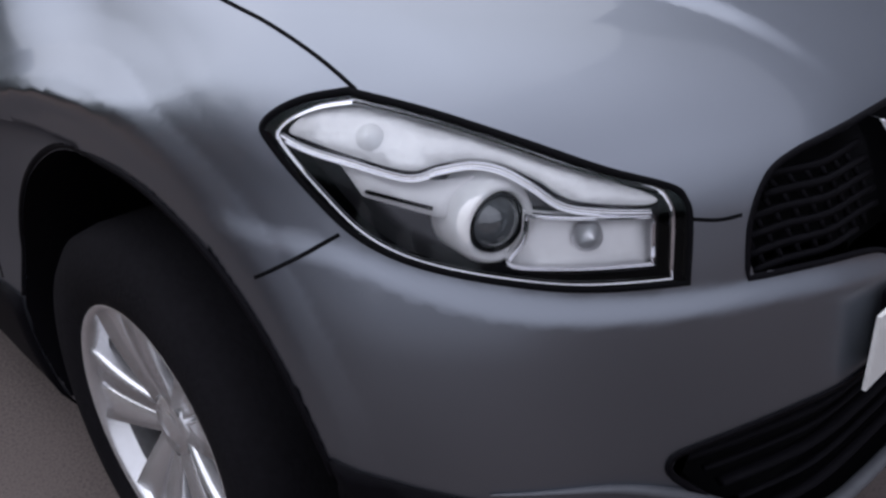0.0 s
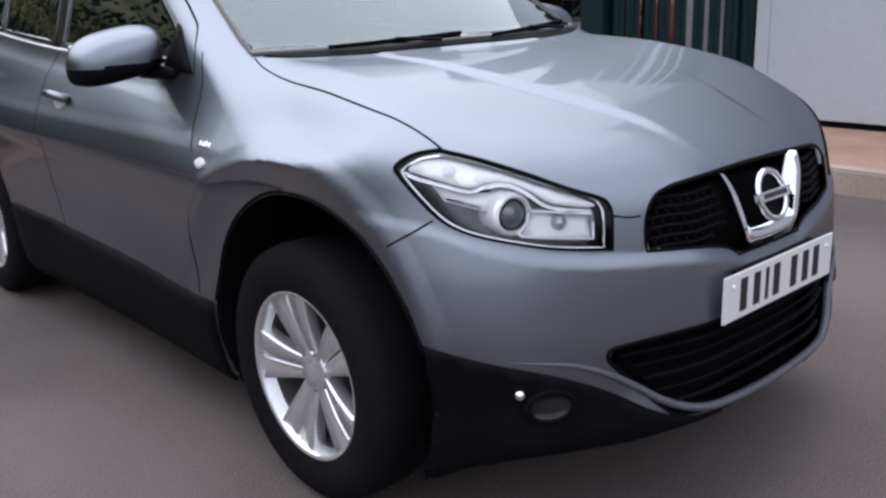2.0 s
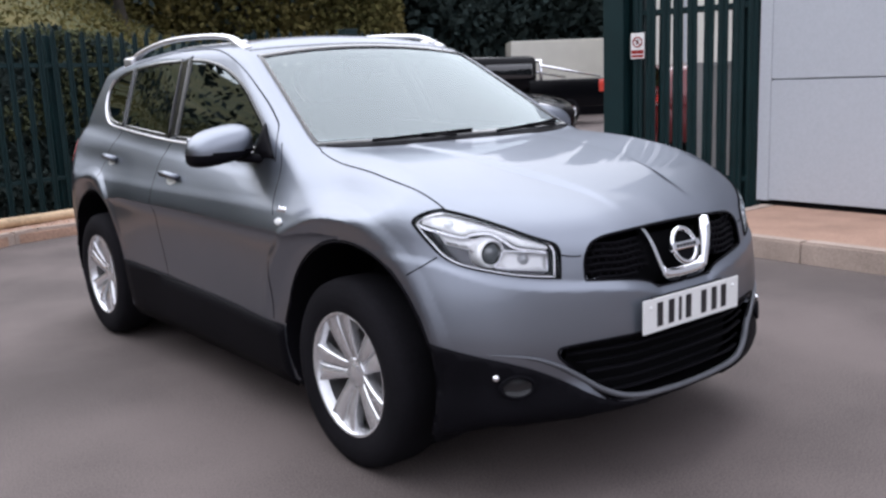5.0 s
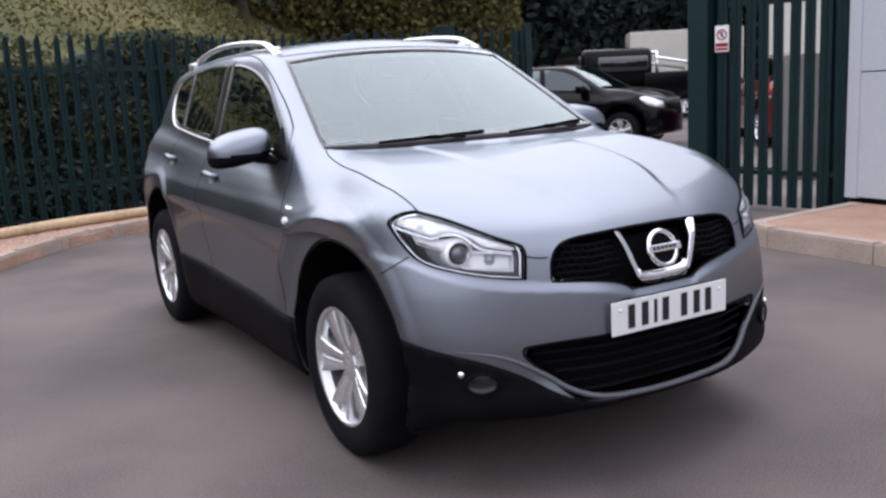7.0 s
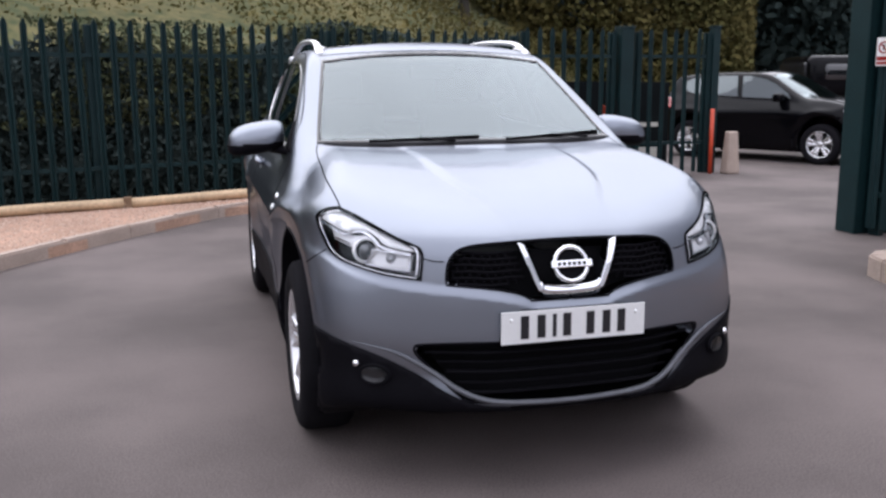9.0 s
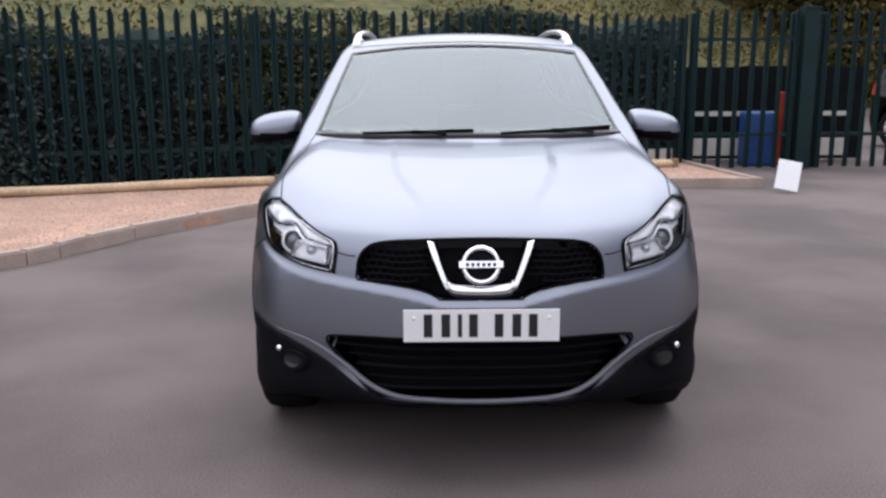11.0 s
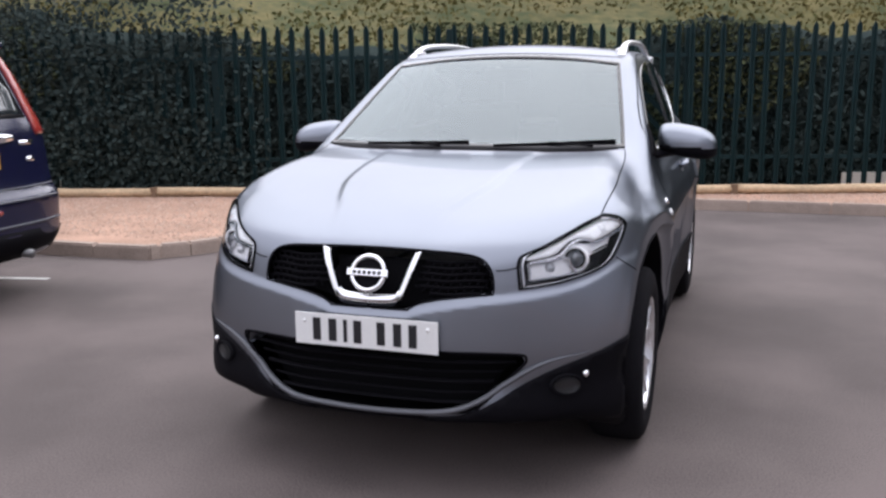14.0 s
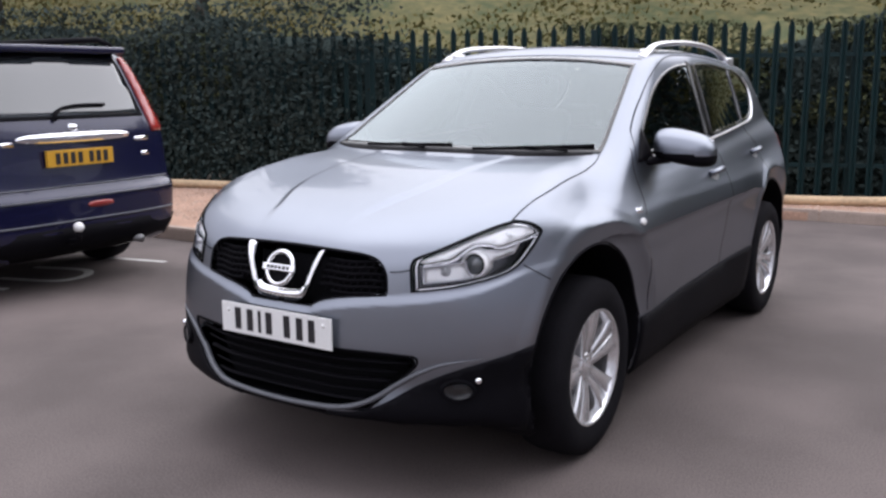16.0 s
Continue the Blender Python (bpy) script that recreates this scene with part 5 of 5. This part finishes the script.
v, f = leaves(9000, crest, 0.13, 10)
tagged(mesh_object("hilltop_woods", v, f, LEAF, None, "dark bushes along the top of the hillside", False), category="woods", kind="stuff")
v, f = leaves(36000, belt, 0.42, 9)
tagged(mesh_object("unseen_tree_belt", v, f, LEAF, None, "unseen dark belt of trees, added for the car's reflections", False), category="woods", kind="stuff")
v, f = leaves(70000, woods, 0.22, 8)
tagged(mesh_object("woods", v, f, LEAF, None, "dark belt of dense trees closing the far yard", False), category="woods", kind="stuff")
v, f = leaves(80000, copse, 0.10, 18)
tagged(mesh_object("copse", v, f, SCRUB, None, "olive autumn trees rising behind the gateway", False), category="woods", kind="stuff")
slope = bmesh.new()
ring = []
for k in range(191):
    g = math.radians(-80 + 2 * k)
    h = 2.2 + 9.0 * float(step(math.degrees(g), 0, 30) * (1 - step(math.degrees(g), 75, 95))) + 0.8 * math.sin(g * 19) + 0.5 * math.sin(g * 43)
    ring.append([slope.verts.new((-1.5 + d * math.sin(g), -3 + d * math.cos(g), z)) for d, z in ((41.5, -0.2), (42.5, h * 0.6), (44.5, h), (50, h + 0.6), (64, h))])
for a, b in zip(ring, ring[1:]):
    for k in range(4):
        slope.faces.new((a[k], b[k], b[k + 1], a[k + 1]))
structure("wooded_slope", slope, LEAF, "dark wooded slope beyond the yard", smooth=True)


def tree(x, y, z, height, spread, seed, mat, label):
    r = random.Random(seed)
    t = tagged(new("tree"), label, "tree", group="trees on the bank")
    t.matrix_basis = pose(x, y, z)
    tips, bm = [], bmesh.new()

    def limb(a, d, long, rad, depth):
        pts = [a]
        for _ in range(4):
            d = (d + Vector((r.uniform(-0.25, 0.25), r.uniform(-0.25, 0.25), r.uniform(-0.05, 0.15)))).normalized()
            pts.append(pts[-1] + d * long / 4)
        piece = tube(pts, [rad * (1 - 0.14 * i) for i in range(5)], 7)
        me = bpy.data.meshes.new("limb")
        piece.to_mesh(me)
        piece.free()
        bm.from_mesh(me)
        bpy.data.meshes.remove(me)
        tips.extend(pts[2:])
        if depth:
            for _ in range(4):
                limb(pts[r.choice((2, 3, 4))], (d + Vector((r.uniform(-1, 1), r.uniform(-1, 1), r.uniform(-0.1, 0.6)))).normalized(), long * 0.62, rad * 0.5, depth - 1)

    limb(Vector((0, 0, -0.3)), Vector((0, 0, 1)), height * 0.55, height * 0.022, 2)
    part("trunk", bm, BARK, t, smooth=True)
    centres = np.array([tuple(p) for p in tips])

    def crown(rr, n):
        return centres[rr.integers(0, len(centres), n)] + rr.normal(size=(n, 3)) * spread * 0.16

    v, f = leaves(5200, crown, 0.11, seed)
    mesh_object("crown", v, f, mat, t, "", False)
    return t


for k, (x, y, z, h, s, mat) in enumerate(((-12, 9.5, 2.2, 6, 3.2, LEAF), (6.5, 21, 1.8, 8, 4.2, LEAF), (11, 26, 1.5, 9, 4.6, LEAF), (16, 27, 0.3, 9, 4.6, LEAF), (21, 26, 0, 9, 4.6, LEAF), (26, 24, 0, 9, 4.6, LEAF), (-17, 8.5, 3, 7, 3.6, LEAF))):
    tree(x, y, z, h, s, 20 + k, mat, "leafy broad tree in dull autumn green on the bank")


# ---- other vehicles ----
def far_car(name, m, paint, label, scale):
    """A parked car seen from afar, on the same lines as the near one."""
    c = tagged(new(name), label, "car", group="cars beyond the gateway")
    v, q = net(body_field, (-1.0, -0.95, 0.12), (1.0, 3.6, 1.66), 0.04)
    mesh_object("body", v, q, paint, c)
    for loop, view, nm in ((WIND, "front", "windscreen"),):
        skin.patch(nm, loop, view, SCREEN, c, off=0.006, skirt=0, grid=0.08)
    for sgn in (-1, 1):
        for loop, nm in ((DOORGLASS, "door_window"), (REARGLASS, "rear_door_window"), (QUARTER, "quarter_window")):
            skin.patch(nm, loop[::-1], "side", SIDEGLASS, c, sgn, off=0.006, skirt=0, grid=0.08)
        skin.patch("headlamp", HEAD, "corner", SATIN, c, sgn, 0.004, 0.004, 0.05)
        skin.band("sill", np.array([(0.45, 0.21), (2.17, 0.21)]), 0.2, "side", CLAD, c, sgn, 0.006, False)
        part("door_mirror", cushion(sgn * 0.93 - 0.12, sgn * 0.93 + 0.12, 0.66, 0.80, 1.05, 1.20, 0.05), paint, c, smooth=True)
        skin.patch("tail_lamp", rounded([(2.92, 0.93), (3.12, 0.90), (3.13, 1.08), (3.0, 1.10)], n=4), "side", RED, c, sgn, 0.005, 0.006, 0.04)
        for y in (0, BASE):
            w = copy_thing(first, pose(sgn * 0.755, y, HUB, 0, 0, 0 if sgn > 0 else 180))
            w.parent = c
    skin.patch("grille", GRILLE, "front", CLAD, c, off=0.004, skirt=0.004, grid=0.06)
    c.matrix_basis = m @ Matrix.Diagonal((scale, scale, scale, 1))
    return c


far_car("parked_car", pose(9.22, 9.28, 0, 0, 0, 28), BLACKPAINT, "glossy black small crossover car parked beyond the gateway", 0.95)
far_car("parked_car", pose(12.2, 8.6, 0, 0, 0, 140), REDPAINT, "dark red car parked beyond the gate", 0.95)


def pickup(m):
    t = tagged(new("pickup_truck"), "black pickup truck with a bright roll bar parked beyond the gateway", "pickup truck")
    for name, bm, mat in (
        ("cab", cushion(-0.85, 0.85, 1.0, 2.9, 0.85, 1.75, 0.22), BLACKPAINT), ("bed", cushion(-0.88, 0.88, 2.6, 4.9, 0.45, 1.15, 0.06), BLACKPAINT),
        ("bonnet", cushion(-0.86, 0.86, -0.3, 1.5, 0.45, 1.12, 0.14), BLACKPAINT), ("side_window", cushion(-0.87, 0.87, 1.35, 2.75, 1.18, 1.58, 0.1), ROOFGLOSS),
        ("screen", cushion(-0.72, 0.72, 0.95, 1.2, 1.15, 1.6, 0.08), GLOSS), ("tail_lamp", cushion(-0.91, -0.70, 4.66, 4.94, 0.80, 1.12, 0.04), BRIGHTRED),
        ("tail_lamp", cushion(0.70, 0.91, 4.66, 4.94, 0.80, 1.12, 0.04), BRIGHTRED),
        ("roll_bar", tube([(-0.78, 3.0, 1.1), (-0.74, 3.02, 1.62), (0.74, 3.02, 1.62), (0.78, 3.0, 1.1)], 0.04, 10), CHROME),
        ("side_bar", tube([(-0.78, 3.0, 1.5), (-0.80, 3.8, 1.36), (-0.82, 4.75, 1.2)], 0.035, 10), CHROME), ("side_bar", tube([(0.78, 3.0, 1.5), (0.80, 3.8, 1.36), (0.82, 4.75, 1.2)], 0.035, 10), CHROME)):
        part(name, bm, mat, t, smooth=True)
    for sgn in (-1, 1):
        for y in (0.55, 3.75):
            w = copy_thing(first, pose(sgn * 0.78, y, HUB, 0, 0, 0 if sgn > 0 else 180))
            w.parent = t
    t.matrix_basis = m
    return t


pickup(pose(12.50, 16.85, 0, 0, 0, 256.2) @ Matrix.Diagonal((1.1, 1.1, 1.1, 1)))
lorry = tagged(part("box_body", box(-1.1, 1.1, -1.85, 1.85, 0.75, 2.58), VANWHITE, None, bevel=0.03), "cream box-bodied van parked in the far yard", "van")
lorry.matrix_basis = pose(21.4, 20.1, 0, 0, 0, 231.6)
part("chassis", box(-0.9, 0.9, -1.8, 1.8, 0.0, 0.75), CLAD, lorry)


# a pale works building beyond the gate
works = tagged(new("works_building"), "pale grey metal-clad works building in the far yard", "building")
works.matrix_basis = pose(19.6, 15.0, 0, 0, 0, -53)
part("wall", box(0, 13, 0, 6, 0, 5.2), VANWHITE, works, bevel=0.02)
part("roof_edge", box(-0.1, 13.1, -0.12, 6.1, 5.2, 5.45), WALLGREY, works, bevel=0.02)
for x in (1.2, 3.6, 6.0, 8.4, 10.8):
    part("cladding_joint", box(x - 0.04, x + 0.04, -0.035, 0.002, 0.3, 5.19), WALLGREY, works, bevel=0.005)
part("shutter", box(6.4, 8.0, -0.03, 0.002, 0.0, 2.6), WALLGREY, works, bevel=0.01)


# the blue car beside the bed: its tail is seen
suv_w = line([(0.2, 0.78), (0.4, 0.85), (0.7, 0.885), (1.0, 0.875), (1.15, 0.84), (1.6, 0.685), (1.75, 0.60)])
suv_tail = line([(0.2, 0.16), (0.33, 0.05), (0.45, 0.0), (0.66, 0.0), (0.72, 0.045), (0.80, 0.06), (1.08, 0.09), (1.25, 0.15), (1.62, 0.30), (1.8, 0.42)])
suv_top = line([(0.0, 1.66), (0.5, 1.70), (1.6, 1.71), (2.5, 1.66), (2.7, 1.60), (3.35, 1.16), (3.6, 1.10), (4.3, 0.98), (4.6, 0.7)])


def suv_field(x, y, z):
    a = np.abs(x)
    f = smax(a - suv_w(z), (suv_tail(z) + 0.10 * (a / 0.85) ** 4 - y) * 0.9, 0.08)
    f = smax(f, (z - suv_top(y) + 0.09 * a * a) * 0.85, 0.10)
    f = smax(f, y - 4.45 + 0.2 * a * a, 0.1)
    f = smax(f, 0.24 - z, 0.06)
    for cy in (0.93, 3.55):
        f = np.maximum(f, -np.maximum(np.hypot(y - cy, z - 0.35) - 0.39, 0.5 - a))
    return f


def suv_slope(p):
    d = np.eye(3) * 1e-3
    return np.stack([suv_field(*(p + d[i]).T) - suv_field(*(p - d[i]).T) for i in range(3)], -1) / 2e-3


def onto_suv(o, w):
    lo, hi = np.zeros(len(o)), np.zeros(len(o))
    s = np.linspace(0, 3.4, 220)
    p = o[:, None] + s[None, :, None] * w
    ins = suv_field(p[..., 0], p[..., 1], p[..., 2]) < 0
    i = np.where(ins.any(1), ins.argmax(1), 219)
    lo, hi = s[np.maximum(i - 1, 0)], s[i]
    for _ in range(16):
        m = (lo + hi) / 2
        inn = suv_field(*(o + m[:, None] * w).T) < 0
        hi, lo = np.where(inn, m, hi), np.where(inn, lo, m)
    return o + hi[:, None] * w


suv = tagged(new("blue_car"), "dark blue off-road estate car parked tail-out by the kerb", "car")
v, q = net(suv_field, (-1.0, -0.1, 0.18), (1.0, 4.6, 1.8), 0.03)
mesh_object("body", v, q, BLUEPAINT, suv)
tail = Skin(suv_slope, onto_suv)
W = rounded([(-0.64, 1.185), (-0.64, 1.185), (0.64, 1.185), (0.64, 1.185), (0.53, 1.60), (0.53, 1.60), (0, 1.63), (-0.53, 1.60), (-0.53, 1.60)], n=6)
tail.patch("rear_window", W, "front", PRIVACYDARK, suv, off=0.005, skirt=0.005, grid=0.06, label="large dark rear window")
tail.band("window_seal", W, 0.02, "front", CLAD, suv, off=0.007)
for sgn in (-1, 1):
    L = rounded([(0.70, 1.07), (0.70, 1.07), (0.83, 1.07), (0.83, 1.07), (0.77, 1.24), (0.65, 1.57), (0.60, 1.61), (0.58, 1.57), (0.64, 1.34)], n=5)
    tail.patch("tail_lamp", L, "front", RED, suv, sgn, 0.012, 0.012, 0.03, "tall red tail lamp")
    if sgn > 0:
        tail.patch("bumper_reflector", rounded([(0.02, 0.58), (0.19, 0.58), (0.19, 0.615), (0.02, 0.615)], n=3), "front", RED, suv, 1, 0.006, 0.005, 0.03)
    for y in (0.93, 3.55):
        w = copy_thing(first, pose(sgn * 0.77, y, HUB, 0, 0, 0 if sgn > 0 else 180))
        w.parent = suv
    part("roof_rail", tube([(sgn * 0.60, 0.42, 1.70), (sgn * 0.60, 0.55, 1.75), (sgn * 0.58, 2.3, 1.76), (sgn * 0.57, 2.45, 1.70)], 0.022, 8), CLAD, suv, "black roof rail", True)
part("spoiler", cushion(-0.58, 0.58, 0.22, 0.55, 1.635, 1.685, 0.02), BLUEPAINT, suv, smooth=True)
tail.patch("chrome_strip", rounded([(-0.36, 1.035), (0.36, 1.035), (0.36, 1.085), (-0.36, 1.085)], n=4), "front", CHROME, suv, off=0.020, skirt=0.02, grid=0.04, label="bright chrome tailgate strip")
part("rear_plate", box(-0.26, 0.26, 0.03, 0.058, 0.872, 0.982), YELLOW, suv, "yellow number plate with dark marks", bevel=0.002)
for k in range(7):
    part("plate_bar", box(-0.20 + k * 0.058 + (0.03 if k > 3 else 0), -0.165 + k * 0.058 + (0.03 if k > 3 else 0), 0.0275, 0.0305, 0.889, 0.965), INK, suv)
for x0, x1, z in ((-0.74, -0.46, 1.02), (0.50, 0.64, 1.01), (0.55, 0.63, 0.90)):
    tail.patch("badge_bar", np.array([(x0, z), (x1, z), (x1, z + 0.028), (x0, z + 0.028)]), "front", CHROME, suv, off=0.006, skirt=0.005, grid=0.03)
tail.patch("badge_bar", rounded([(-0.03, 1.110), (0.03, 1.110), (0.03, 1.150), (-0.03, 1.150)], n=3), "front", CHROME, suv, off=0.006, skirt=0.005, grid=0.03)
for z, r in ((0.735, 0.008), (0.66, 0.010), (0.50, 0.010)):
    pts = tail.lift([(x, z) for x in np.linspace(-0.80, 0.80, 24)], "front", 1, 0.004)[0]
    part("bumper_line", tube([tuple(p) for p in pts], r * 0.7, 6), LIP, suv, smooth=True)
tail.patch("lower_bumper", rounded([(-0.78, 0.28), (0.78, 0.28), (0.82, 0.44), (-0.82, 0.44)], n=4), "front", CLAD, suv, off=0.008, skirt=0.01, grid=0.06, label="black lower bumper")
pts = tail.lift([(-0.13, 1.17), (-0.125, 1.20), (-0.09, 1.235), (-0.04, 1.255), (0.05, 1.268), (0.18, 1.272), (0.30, 1.27)], "front", 1, 0.02)[0]
part("rear_wiper", tube([tuple(p) for p in pts], 0.012, 6), CLAD, suv, "black rear wiper", True)
part("tow_bar", tube([(-0.16, 0.3, 0.36), (-0.16, 0.0, 0.36), (-0.16, -0.09, 0.38), (-0.16, -0.10, 0.46)], 0.022, 8), CLAD, suv, "tow bar", True)
bm = bmesh.new()
bmesh.ops.create_uvsphere(bm, u_segments=14, v_segments=10, radius=0.035, matrix=Matrix.Translation((-0.16, -0.10, 0.47)))
part("tow_ball", bm, PLATE, suv, "white tow ball cap", True)
part("exhaust", tube([(0.45, 0.5, 0.30), (0.45, 0.02, 0.29)], 0.03, 10), DISC, suv, smooth=True)
suv.matrix_basis = pose(-3.30, 0.77, 0, 0, 0, 91)


# painted bay marks
def mark(pts, w):
    bm = bmesh.new()
    pts = [Vector((x, y, 0.004)) for x, y in pts]
    row = []
    for i, p in enumerate(pts):
        d = (pts[min(i + 1, len(pts) - 1)] - pts[max(i - 1, 0)]).normalized()
        s = Vector((-d.y, d.x, 0)) * w / 2
        row.append((bm.verts.new(p + s), bm.verts.new(p - s)))
    for a, b in zip(row, row[1:]):
        bm.faces.new((a[0], a[1], b[1], b[0]))
    return bm


for pts, w in (([(-3.62, 1.66), (-4.35, 1.50)], 0.06), (rounded([(-4.35, 0.98), (-3.92, 1.12), (-3.72, 0.98), (-3.76, 0.76), (-4.2, 0.60)], False, 8), 0.07), ([(-3.80, 0.42), (-4.3, 0.20)], 0.07), ([(-3.72, 0.26), (-3.95, -0.42)], 0.07)):
    tagged(part("bay_marking", mark(pts, w), LINEPAINT, None), "worn white painted bay marking on the asphalt", "marking", group="bay markings", kind="structure")

# small things by the gateway
bm = box(-0.125, 0.125, -0.012, 0.012, 0, 0.34)
bm.transform(pose(3.72, 6.12, 0.03, -22, 10, -12))
tagged(part("white_board", bm, PLATE, None, bevel=0.004), "small blank white board leaning at the edge of the bed", "board")
tagged(part("blue_bin", cushion(4.12, 4.52, 8.66, 9.0, 0, 0.74, 0.05), BLUEPLASTIC, None, smooth=True), "blue plastic bin behind the fence", "bin")
for x, y in ((4.66, 8.80), (4.98, 8.85)):
    tagged(part("red_barrier", box(x - 0.06, x + 0.06, y - 0.04, y + 0.04, 0, 1.0), ORANGE, None, bevel=0.01), "upright orange-red barrier post behind the fence", "barrier")
bm = cushion(6.33, 6.55, 8.1, 8.3, 0, 0.62, 0.03)
for v in bm.verts:
    k = 1 - 0.35 * v.co.z / 0.62
    v.co.x, v.co.y = 6.44 + (v.co.x - 6.44) * k, 8.2 + (v.co.y - 8.2) * k
tagged(part("bollard", bm, KERB, None, smooth=True), "short pale concrete bollard at the gateway", "bollard")
tagged(part("orange_post", tube([(6.17, 8.30, 0), (6.17, 8.30, 0.95)], 0.03, 8), ORANGE, None, smooth=True), "thin orange marker post at the fence end", "post")
panel = part("white_rail", box(3.55, 5.75, 9.15, 9.2, 0.66, 0.72), VANWHITE, None)
tagged(panel, "white rails of a low barrier behind the fence", "barrier")
part("lower_rail", box(3.55, 5.75, 9.15, 9.2, 0.10, 0.34), VANWHITE, panel)
screen = tagged(part("dark_screen", box(3.35, 6.1, 9.48, 9.5, 0.02, 1.32), SHEET, None), "dark sheeting fixed behind the gateway fence", "sheeting")
for k in range(3):
    part("sheet", box(3.352 + 0.916 * k, 4.262 + 0.916 * k, 9.45, 9.477, 0.02, 1.34 + 0.012 * (k % 2)), SHEET, screen, bevel=0.004)
